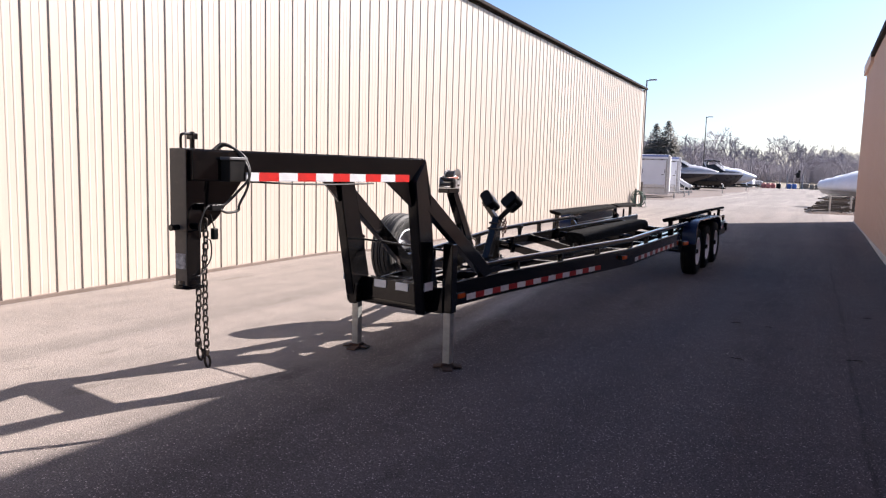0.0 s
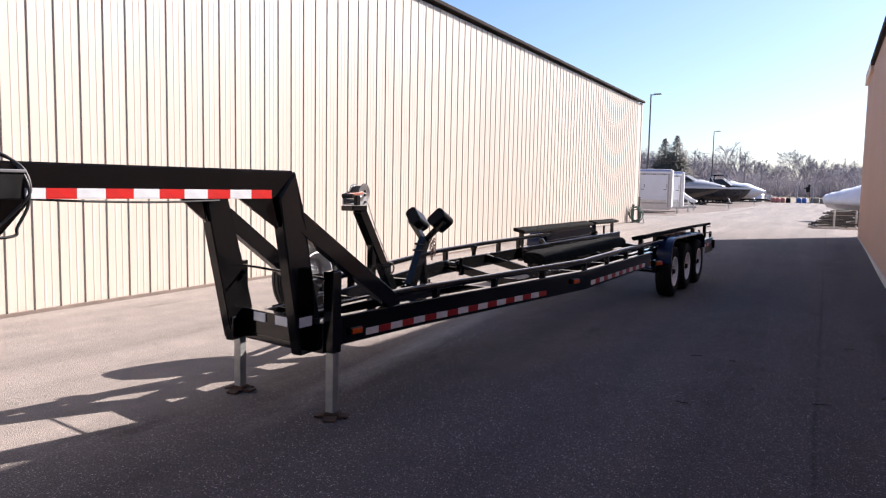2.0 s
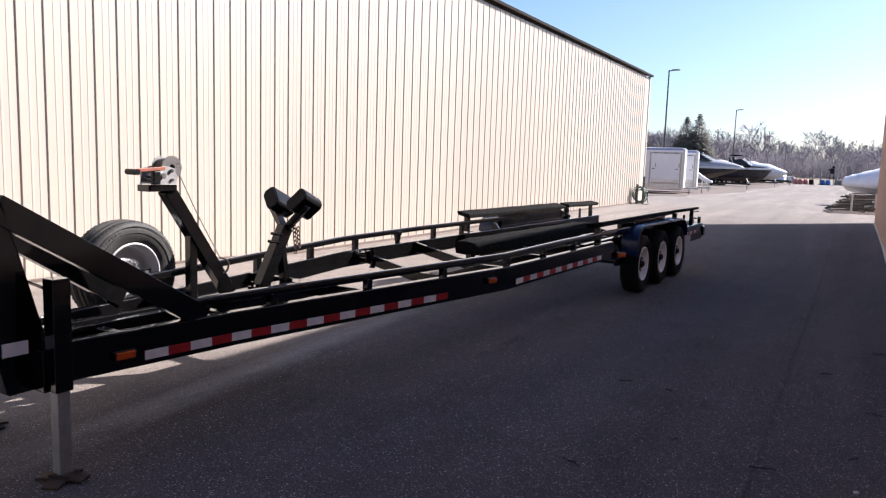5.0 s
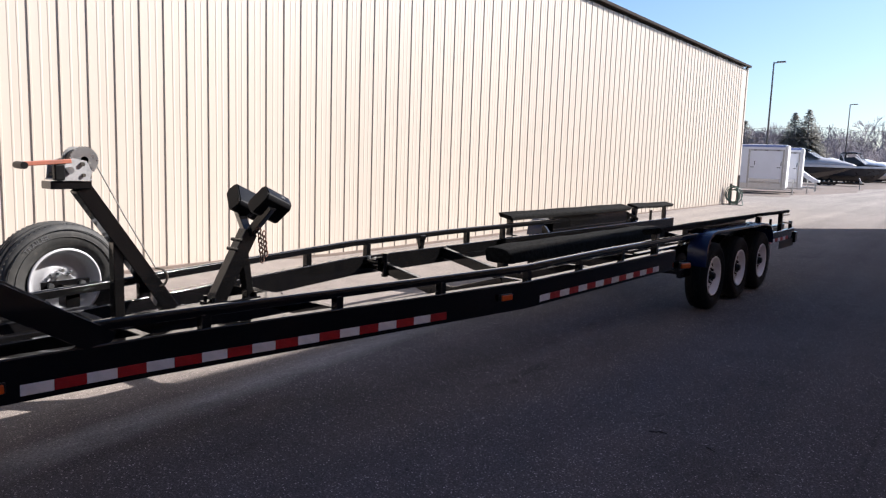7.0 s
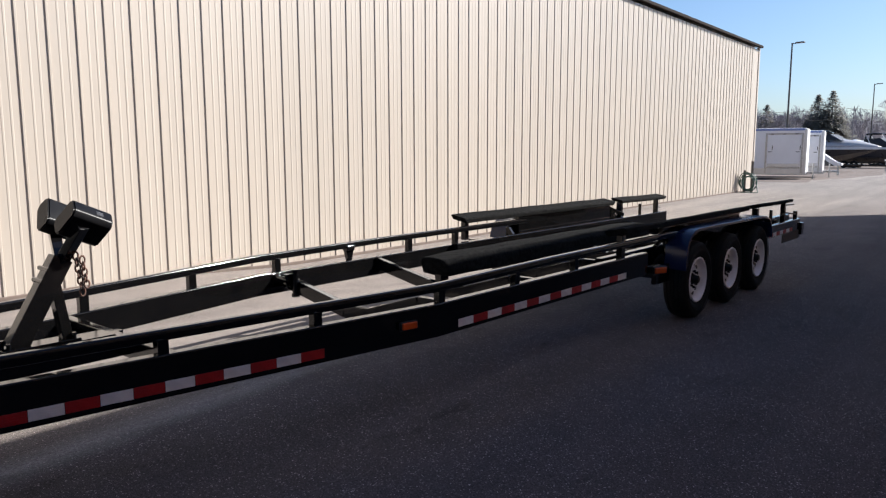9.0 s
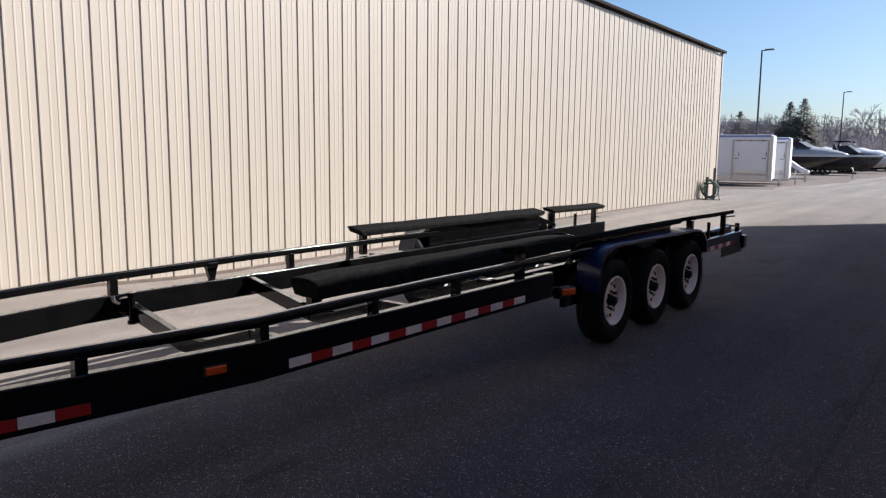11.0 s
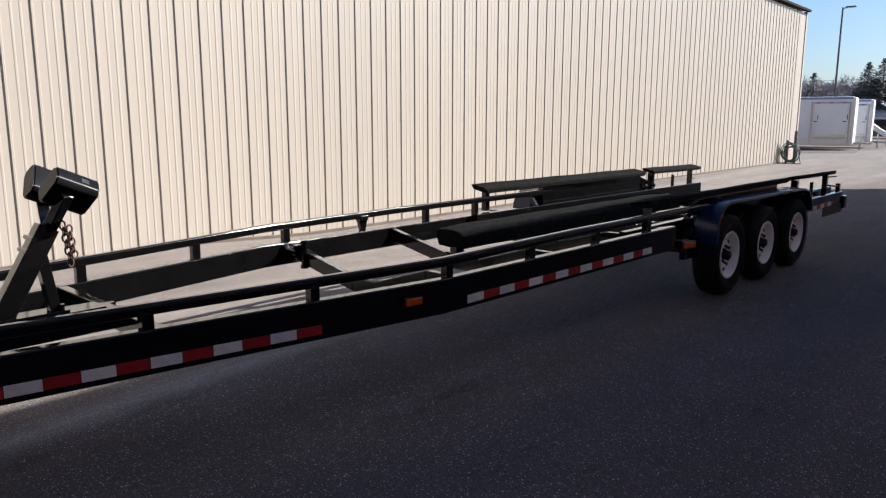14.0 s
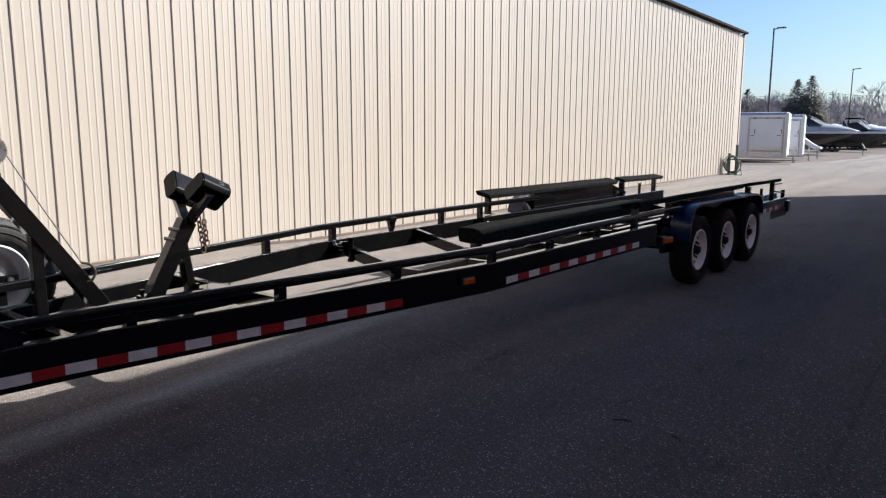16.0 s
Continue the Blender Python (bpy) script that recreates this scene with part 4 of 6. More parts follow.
def build_bow_stop():
    bm = B()
    beam(bm, (0, 1.87, 0.615), (0, 2.11, 1.03), 0.075, 0.095)
    post = part("bow_stop_post", bm, M_BLACK, TRAILER)
    bm = B()
    beam(bm, (0, 2.11, 0.615), (0, 2.06, 0.95), 0.06, 0.05, up=(0, 1, 0))
    part("prop", bm, M_BLACK, post)
    bm = B()
    box(bm, (0, 1.98, 0.618), (0.12, 0.36, 0.012), bevel=0.003)
    for v in (-0.045, 0.045):
        for u in (1.83, 2.13):
            rod(bm, (v, u, 0.62), (v, u, 0.655), 0.011, 8)
    part("foot_plate", bm, M_BLACK, post)
    bm = B()
    rod(bm, (-0.055, 2.03, 0.985), (0.06, 2.03, 0.985), 0.012, 8)
    part("bolt", bm, M_BLACK, post)
    bm = B()
    rod(bm, (-0.055, 2.0, 0.93), (0.06, 2.0, 0.93), 0.012, 8)
    part("bolt", bm, M_BLACK, post)
    for s in (1, -1):
        bm = B()
        beam(bm, (0, 2.11, 1.005), (s * 0.18, 2.15, 1.20), 0.05, 0.05)
        arm = part("bow_stop_arm", bm, M_BLACK, TRAILER)
        d = Vector((s * 0.19, 0, 0.225)).normalized()
        nrm = Vector((-d.z * s, 0, d.x * s))
        rot = Matrix((Vector((0, 1, 0)).cross(nrm), Vector((0, 1, 0)), nrm)).transposed().to_4x4()
        bm = B()
        ring = [(-0.088, -0.030), (-0.062, -0.056), (0.062, -0.056), (0.088, -0.030), (0.088, 0.034), (0.066, 0.056), (-0.066, 0.056), (-0.088, 0.034)]
        k = len(ring)
        a = [bm.verts.new((x, -0.10, z)) for x, z in ring]
        b = [bm.verts.new((x, 0.10, z)) for x, z in ring]
        for j in range(k):
            bm.faces.new((a[j], a[(j + 1) % k], b[(j + 1) % k], b[j]))
        bm.faces.new(a[::-1])
        bm.faces.new(b)
        bmesh.ops.bevel(bm, geom=list(bm.edges), offset=0.007, segments=2, affect="EDGES")
        nod = Matrix.Rotation(-0.42, 4, "X")
        bm.transform(Matrix.Translation(Vector((s * 0.168, 2.18, 1.165)) + nrm * 0.056) @ nod @ rot)
        part("bow_pad", bm, M_PAD, arm, "glossy black rubber bow pad")
        bm = B()
        for z0 in (-0.014, -0.004, 0.006):
            box(bm, (0.0885, 0.03, z0), (0.003, 0.034, 0.005))
        bm.transform(Matrix.Translation(Vector((s * 0.168, 2.18, 1.165)) + nrm * 0.056) @ nod @ rot)
        part("pad_mark", bm, M_GREYPL, arm, "worn pale moulded mark")
        bm = B()
        box(bm, (0, 0, 0), (0.12, 0.16, 0.008))
        bm.transform(Matrix.Translation(Vector((s * 0.145, 2.18, 1.155)) + nrm * 0.012) @ nod @ rot)
        part("pad_plate", bm, M_BLACK, arm)
    bm = B()
    for x0, lag in ((0.035, 0.0), (0.055, 0.02)):
        z, k = 1.035 - lag, 0
        while z > 0.82 + lag * 3:
            y0 = 2.165 + 0.12 * (1.06 - z) + lag
            cord(bm, [(x0 + (0.013 * math.cos(a) if k % 2 else 0), y0 + (0 if k % 2 else 0.013 * math.cos(a)), z + 0.021 * math.sin(a)) for a in (2 * math.pi * j / 10 for j in range(10))], 0.005, 5, True)
            z -= 0.031
            k += 1
    part("bow_chain", bm, M_RUSTCHAIN, TRAILER, "short rusty bow chain", smooth=True)


def board(u0, u1, v, z0, z1, tilt, w=0.145, t=0.042, chamfer=0.035):
    """A carpeted bunk board, its ends cut back at the underside."""
    bm = B()
    prof = ((-w / 2, -t / 2 + 0.01), (-w / 2 + 0.01, -t / 2), (w / 2 - 0.01, -t / 2), (w / 2, -t / 2 + 0.01), (w / 2, t / 2 - 0.012), (w / 2 - 0.014, t / 2), (-w / 2 + 0.014, t / 2), (-w / 2, t / 2 - 0.012))
    rows = []
    n = max(3, int((u1 - u0) / 0.35))
    for i in range(n + 1):
        f = i / n
        u, z = u0 + (u1 - u0) * f, z0 + (z1 - z0) * f
        cut = (chamfer if i == 0 else -chamfer if i == n else 0)
        sag = 0.003 * math.sin(i * 2.1)
        rows.append([bm.verts.new((x, u + (cut if zz < 0 else 0), zz + sag)) for x, zz in prof])
        for vert in rows[-1]:
            p = Matrix.Rotation(tilt, 3, "Y") @ Vector((vert.co.x, 0, vert.co.z))
            vert.co = Vector((v + p.x, vert.co.y, z + p.z))
    for a, b in zip(rows, rows[1:]):
        for j in range(8):
            bm.faces.new((a[j], a[(j + 1) % 8], b[(j + 1) % 8], b[j]))
    bm.faces.new(rows[0][::-1])
    bm.faces.new(rows[-1])
    return bm


def build_bunks():
    for s in (1, -1):
        part("bunk_board", board(6.26 if s > 0 else 6.40, 9.55 if s > 0 else 9.72, s * 0.92, 0.858, 0.855, -s * 0.2, 0.20, 0.055), M_CARPET, TRAILER, "black carpeted bunk board")
        part("bunk_board", board(9.95, 11.46, s * 0.92, 0.858, 0.845, -s * 0.2, 0.18, 0.045), M_CARPET, TRAILER, "short black carpeted bunk board")
        bm = B()
        sweep(bm, [(s * 0.90, 7.25, 0.755), (s * 0.90, 9.45, 0.755)], 0.05, 0.16, 0.01) if s > 0 else sweep(bm, [(-0.90, 7.45, 0.725), (-0.90, 9.66, 0.725)], 0.05, 0.22, 0.01)
        part("bunk_bearer", bm, M_BLACK, TRAILER)
        for u, lo, hi, w in ((6.36 if s > 0 else 6.52, 0.63, 0.83, 0.06), (7.32, 0.62, 0.70, 0.05), (9.40, 0.62, 0.70, 0.05), (10.06, 0.57, 0.83, 0.07), (10.72, 0.57, 0.77, 0.035), (11.28, 0.57, 0.83, 0.06)):
            bm = B()
            beam(bm, (s * 0.925, u, lo), (s * 0.925, u, hi), w, w, up=(0, 1, 0))
            part("bunk_post", bm, M_BLACK, TRAILER)
        bm = B()
        beam(bm, (s * 0.93, 11.28, 0.70), (s * 1.0, 11.62, 0.66), 0.02, 0.02)
        beam(bm, (s * 0.93, 11.28, 0.80), (s * 0.98, 11.58, 0.80), 0.018, 0.018)
        part("bunk_strut", bm, M_BLACK, TRAILER)
        if s < 0:
            bm = B()
            beam(bm, (s * 0.92, 9.62, 0.80), (s * 0.84, 10.0, 0.66), 0.035, 0.045)
            part("bunk_brace", bm, M_BLACK, TRAILER)
    # wide carpeted keel bunk, rounded over the top
    bm = B()
    sec = [(-0.18, 0.0), (-0.18, 0.11), (-0.145, 0.150), (-0.02, 0.160), (0.09, 0.148), (0.135, 0.105), (0.145, 0.0), (0.0, -0.015)]
    rows = []
    for i in range(15):
        f = i / 14
        k = 0.93 if i in (0, 14) else 1.0
        rows.append([bm.verts.new((-0.13 + x * k, 5.15 + 3.85 * f - (0.05 * (zz / 0.17) if i == 0 else 0), 0.527 + zz * k + 0.004 * math.sin(i * 1.7))) for x, zz in sec])
    for a, b in zip(rows, rows[1:]):
        for j in range(8):
            bm.faces.new((a[j], a[(j + 1) % 8], b[(j + 1) % 8], b[j]))
    bm.faces.new(rows[0][::-1])
    bm.faces.new(rows[-1])
    bmesh.ops.bevel(bm, geom=list(bm.edges), offset=0.008, segments=1, affect="EDGES")
    part("keel_bunk", bm, M_CARPET, TRAILER, "thick black carpeted keel bunk")
    for u in (5.2, 6.3, 7.4, 8.5):
        bm = B()
        beam(bm, (-0.13, u, 0.40), (-0.13, u, 0.54), 0.07, 0.10, up=(0, 1, 0))
        part("keel_bunk_bracket", bm, M_BLACK, TRAILER)


TYRE = [(-0.085, 0.222), (-0.112, 0.26), (-0.118, 0.315), (-0.108, 0.352), (-0.092, 0.374), (-0.066, 0.381), (-0.062, 0.372), (-0.054, 0.372), (-0.05, 0.384), (-0.022, 0.386), (-0.018, 0.374), (-0.008, 0.374), (-0.004, 0.387),
        (0.004, 0.387), (0.008, 0.374), (0.018, 0.374), (0.022, 0.386), (0.05, 0.384), (0.054, 0.372), (0.062, 0.372), (0.066, 0.381), (0.092, 0.374), (0.108, 0.352), (0.118, 0.315), (0.112, 0.26), (0.085, 0.222)]


def wheel_parts(parent, c, s, rubber, rim_mat, hub=True, k0=1.0):
    """Tyre and rim at c in the parent's space; s: the side that its dish faces."""
    deep = 0.036 if hub else 0.055
    bm = B()
    lathe(bm, [(x, r * k0) for x, r in TYRE], 64, c)
    for k in range(72):
        a = 2 * math.pi * k / 72
        for side in (-1, 1):
            box(bm, (c[0] + side * 0.080, c[1] + 0.3715 * k0 * math.cos(a), c[2] + 0.3715 * k0 * math.sin(a)), (0.024, 0.012, 0.012), Matrix.Rotation(a, 3, "X"))
    tyre = part("tyre", bm, rubber, parent, smooth=False)
    bm = B()
    for r in (0.30 * k0, 0.345 * k0):
        lathe(bm, [(s * 0.116, r - 0.003), (s * 0.121, r), (s * 0.116, r + 0.003)], 48, c)
    part("sidewall_ring", bm, rubber, parent)
    bm = B()
    dish = [(0.10, 0.226), (0.108, 0.222), (0.108, 0.212), (0.098, 0.206), (0.088 - deep, 0.200), (0.076 - deep, 0.192), (0.068 - deep, 0.180), (0.070 - deep, 0.150), (0.080 - deep * 0.8, 0.120), (0.084 - deep * 0.7, 0.095), (0.072 - deep * 0.7, 0.078), (0.072 - deep * 0.7, 0.055), (0.01, 0.055), (-0.09, 0.2), (-0.1, 0.226)]
    lathe(bm, [(s * x, r * k0) for x, r in dish], 48, c)
    rim = part("rim", bm, rim_mat, parent, smooth=True)
    holes, nuts = B(), B()
    rod(holes, (s * (0.06 - deep), 0, 0), (s * (0.0775 - deep), 0, 0), 0.021, 12)
    rod(nuts, (0, 0, 0), (s * 0.028, 0, 0), 0.012, 6)
    for name, bm, mat, r, x, turn in (("vent_hole", holes, M_CABLE, 0.150, 0.0, 0.5), ("lug_nut", nuts, M_BLACK if hub else M_STEEL, 0.080 * k0, s * (0.046 if hub else 0.04), 0.0)):
        me = None
        if name == "vent_hole" and not hub:
            bm.free()
            continue
        count = 12 if name == "vent_hole" else 8
        for k in range(count):
            a = 2 * math.pi * (k + turn) / count
            place = Matrix.Translation((c[0] + x, c[1] + r * math.cos(a), c[2] + r * math.sin(a)))
            if me is None:
                ob = part(name, bm, mat, parent)
                me = ob.data
                ob.matrix_local = place
            else:
                shared(name, me, parent, place)
    if hub:
        bm = B()
        lathe(bm, [(s * 0.02, 0.058), (s * 0.06, 0.050), (s * 0.075, 0.042), (s * 0.105, 0.039), (s * 0.112, 0.031), (s * 0.112, 0.0)], 24, c)
        part("hub_cap", bm, M_PLASTIC, parent, "black oil-bath hub cap", smooth=True)
    return tyre


def build_running_gear():
    for u in (7.65, 8.60, 9.57):
        for s in (1, -1):
            holder = B()
            rod(holder, (s * 0.78, u, 0.283), (s * 0.95, u, 0.283), 0.05, 16)
            rod(holder, (s * 0.90, u, 0.283), (s * 0.93, u, 0.283), 0.15, 24)
            wheel = part("wheel", holder, M_BLACK, TRAILER, "black trailer tyre on a white steel wheel")
            wheel_parts(wheel, (s * 1.03, u, 0.283), s, M_TYRE, M_RIM)
        bm = B()
        rod(bm, (-0.80, u, 0.283), (0.80, u, 0.283), 0.042, 14)
        part("axle", bm, M_BLACK, TRAILER)
    for s in (1, -1):
        bm = B()
        prof = [(7.262, 0.42), (7.267, 0.49), (7.275, 0.555), (7.278, 0.585), (7.288, 0.64), (7.32, 0.70), (7.375, 0.75), (7.46, 0.787), (7.58, 0.805), (9.58, 0.785), (9.75, 0.77), (9.88, 0.73), (9.96, 0.665), (10.0, 0.58), (10.01, 0.50)]
        inner, outer, lip, ilow = [], [], [], []
        for i, (u, z) in enumerate(prof):
            inner.append(bm.verts.new((s * 0.94, u, z + 0.005)))
            outer.append(bm.verts.new((s * 1.155, u, z)))
            cu, cz = 8.5, 0.3
            d = Vector((cu - u, cz - z)).normalized() * 0.03 if 7.33 > u or u > 9.8 else Vector((0, -0.03))
            lip.append(bm.verts.new((s * 1.16, u + d.x, z + d.y)))
            ilow.append(bm.verts.new((s * 0.94, u + d.x * 0.2, z + d.y * 0.2)))
        for i in range(len(prof) - 1):
            for a, b in ((inner, outer), (outer, lip), (lip, ilow), (ilow, inner)):
                bm.faces.new((a[i], b[i], b[i + 1], a[i + 1]))
        for k in (0, -1):
            bm.faces.new((inner[k], outer[k], lip[k], ilow[k]))
        bmesh.ops.bevel(bm, geom=[e for e in bm.edges if abs(e.verts[0].co.x) > 1.15 and abs(e.verts[1].co.x) > 1.15 and abs(e.verts[0].co.z - e.verts[1].co.z) < 0.2 and abs(e.verts[0].co.y - e.verts[1].co.y) > 0.05], offset=0.004, segments=1, affect="EDGES")
        part("fender", bm, M_FENDER, TRAILER, "glossy dark blue steel fender over three wheels", smooth=False)
        bm = B()
        plate(bm, [(s * 0.934, u, z) for u, z in prof] + [(s * 0.934, 9.9, 0.60), (s * 0.934, 7.36, 0.60)], 0.008, (1, 0, 0))
        part("fender_skirt", bm, M_BLACK, TRAILER)
        for u in (7.27, 9.95):
            bm = B()
            beam(bm, (s * 0.82, u, 0.60), (s * 0.90, u, 0.70), 0.04, 0.04)
            part("fender_stay", bm, M_BLACK, TRAILER)
        for u in (8.1, 9.1):
            bm = B()
            box(bm, (s * 0.82, u, 0.40), (0.05, 0.62, 0.05), bevel=0.01)
            box(bm, (s * 0.82, u, 0.35), (0.05, 0.40, 0.03), bevel=0.008)
            part("leaf_spring", bm, M_BLACK, TRAILER)


def bent_text(body, size, radius, start, c, s, mat, parent):
    """Raised lettering bent round a tyre's sidewall."""
    cu = bpy.data.curves.new("lettering", "FONT")
    cu.body, cu.size, cu.extrude = body, size, 0.0015
    tmp = new("lettering_tmp", cu)
    me = bpy.data.meshes.new_from_object(tmp.evaluated_get(bpy.context.evaluated_depsgraph_get()))
    bpy.data.objects.remove(tmp)
    for v in me.vertices:
        a = start + v.co.x / radius
        r = radius + v.co.y
        v.co = Vector((c[0] + s * 0.118 + v.co.z, c[1] - r * math.cos(a), c[2] + r * math.sin(a)))
    me.materials.append(mat)
    ob = new("lettering", me)
    ob.parent = parent
    return ob


def build_spare():
    c = (-0.66, 1.243, 0.725)
    bm = B()
    rod(bm, (c[0] - 0.02, c[1], c[2]), (c[0] + 0.085, c[1], c[2]), 0.055, 16)
    spare = part("spare_wheel", bm, M_STEEL, TRAILER, "weathered spare tyre on a silver steel wheel")
    wheel_parts(spare, c, 1, M_SPARE, M_SILVERP, False, 0.935)
    bent_text("TRAILER", 0.040, 0.284, math.radians(42), c, 1, M_GREYPL, spare)
    bm = B()
    box(bm, (c[0] + 0.095, c[1], c[2]), (0.02, 0.28, 0.05), bevel=0.004)
    box(bm, (c[0] + 0.14, c[1], c[2] - 0.06), (0.10, 0.08, 0.13), bevel=0.004)
    part("spare_bracket", bm, M_BLACK, TRAILER)
    for du in (-0.09, 0.09):
        bm = B()
        rod(bm, (c[0] + 0.10, c[1] + du, c[2]), (c[0] + 0.125, c[1] + du, c[2]), 0.017, 8)
        part("bolt", bm, M_STEEL, TRAILER, "bright wheel bolt")


for build in (build_rails, build_frame_middle, build_neck, build_jacks, build_winch, build_bow_stop, build_bunks, build_running_gear, build_spare):
    build()


# ---------------------------------------------------------------- the yard behind
def yard_pose(x, y, turn=0, k=1.13):
    """A pose in the yard, set on its falling ground and scaled to the true distance."""
    x, y = 0.6 + (x - 0.6) * k, 4 + (y - 4) * k
    return pose(x, y, ground_z(y), 0, 0, turn) @ Matrix.Diagonal((k, k, k, 1))


def enclosed_trailer(name_label, m, length=7.0, door=True):
    """A white box trailer, its nose at the origin pointing +x and its side towards -y."""
    t = thing("enclosed_trailer", m, name_label, "trailer", "parked enclosed trailers")
    w, lo, hi = 2.1, 0.23, 2.50
    bm = B()
    box(bm, (-length / 2, w / 2, (lo + hi) / 2), (length, w, hi - lo), bevel=0.09)
    part("body", bm, M_WHITE, t)
    bm = B()
    box(bm, (-length / 2, -0.006, hi - 0.07), (length - 0.2, 0.014, 0.11), bevel=0.004)
    part("blue_band", bm, M_BLUEBAND, t, "blue upper trim band")
    bm = B()
    box(bm, (-length / 2, -0.006, lo + 0.16), (length - 0.15, 0.016, 0.30), bevel=0.004)
    part("stone_guard", bm, M_ALU, t, "dull aluminium stone guard")
    bm = B()
    box(bm, (-0.06, -0.008, (lo + hi) / 2), (0.14, 0.03, hi - lo - 0.1), bevel=0.01)
    part("corner_post", bm, M_ALU, t, "polished corner post")
    if door:
        bm = B()
        for x in (-0.19, -1.80):
            box(bm, (x, -0.014, 1.29), (0.085, 0.024, 1.94), bevel=0.004)
        box(bm, (-0.995, -0.014, 2.22), (1.49, 0.024, 0.08), bevel=0.004)
        box(bm, (-0.995, -0.014, 0.58), (1.49, 0.024, 0.08), bevel=0.004)
        part("door_frame", bm, M_ZINC, t, "aluminium door frame")
        bm = B()
        box(bm, (-0.995, -0.010, 1.40), (1.46, 0.014, 1.55), bevel=0.004)
        dr = part("ramp_door", bm, M_WHITE, t)
        for x in (-0.32, -1.56):
            bm = B()
            box(bm, (x - 0.06, -0.025, 1.35), (0.17, 0.03, 0.035), bevel=0.005)
            part("latch", bm, M_PLASTIC, dr, "black door latch")
            bm = B()
            box(bm, (x + 0.04, -0.025, 1.55), (0.03, 0.03, 0.22), bevel=0.005)
            part("hinge_bar", bm, M_PLASTIC, dr, "black locking bar")
        for x in (-0.45, -0.995, -1.54):
            bm = B()
            box(bm, (x, -0.03, 2.21), (0.12, 0.02, 0.05), bevel=0.005)
            part("hinge", bm, M_CHAIN, t, "dark door hinge")
        bm = B()
        box(bm, (-0.995, -0.019, 0.70), (1.44, 0.006, 0.15), bevel=0.002)
        part("scuff_plate", bm, M_ALU, dr, "scuffed aluminium plate along the door's foot")
    bm = B()
    beam(bm, (-1.0, 0.25, 0.32), (0.75, w / 2, 0.32), 0.07, 0.10)
    beam(bm, (-1.0, w - 0.25, 0.32), (0.75, w / 2, 0.32), 0.07, 0.10)
    part("tongue", bm, M_ZINC, t)
    bm = B()
    rod(bm, (0.30, 0.75, 0.02), (0.30, 0.75, 0.75), 0.035, 10)
    box(bm, (0.30, 0.75, 0.012), (0.20, 0.2, 0.024))
    part("jack", bm, M_ZINC, t)
    for x in (-length * 0.55, -length * 0.55 - 0.85):
        bm = B()
        lathe(bm, [(-0.1, 0.18), (-0.1, 0.33), (0.1, 0.33), (0.1, 0.18)], 24)
        bm.transform(Matrix.Translation((x, 0.12, 0.335)) @ Matrix.Rotation(math.pi / 2, 4, "Z"))
        part("wheel", bm, M_TYRE, t)
        bm = B()
        lathe(bm, [(-0.1, 0.18), (-0.1, 0.33), (0.1, 0.33), (0.1, 0.18)], 24)
        bm.transform(Matrix.Translation((x, w - 0.12, 0.335)) @ Matrix.Rotation(math.pi / 2, 4, "Z"))
        part("wheel", bm, M_TYRE, t)
    return t


def hull(length, beam_w, keel, sheer, bow_rise, n=20, full=2.1, stem=(0.55, 2.4)):
    """Sections of a planing hull, bow at +x: (bottom ring, sheer ring)."""
    rows = []
    for i in range(n + 1):
        f = i / n
        taper = (1 - max(0.0, (f - 0.35) / 0.65) ** full)
        w = max(0.02, beam_w / 2 * taper)
        x = -length + length * f
        kz = keel + (sheer + bow_rise - keel - 0.1) * max(0.0, (f - stem[0]) / (1 - stem[0])) ** stem[1]
        sz = sheer + bow_rise * f ** 2
        rows.append([(x, 0, kz), (x, -w * 0.82, kz + (sz - kz) * 0.38), (x, -w, sz), (x, w, sz), (x, w * 0.82, kz + (sz - kz) * 0.38)])
    return rows


def skin(bm, rows, loop=True):
    vs = [[bm.verts.new(p) for p in r] for r in rows]
    k = len(rows[0])
    for a, b in zip(vs, vs[1:]):
        for j in range(k if loop else k - 1):
            bm.faces.new((a[j], a[(j + 1) % k], b[(j + 1) % k], b[j]))
    if loop:
        bm.faces.new(vs[0][::-1])
        bm.faces.new(vs[-1])
    return bm


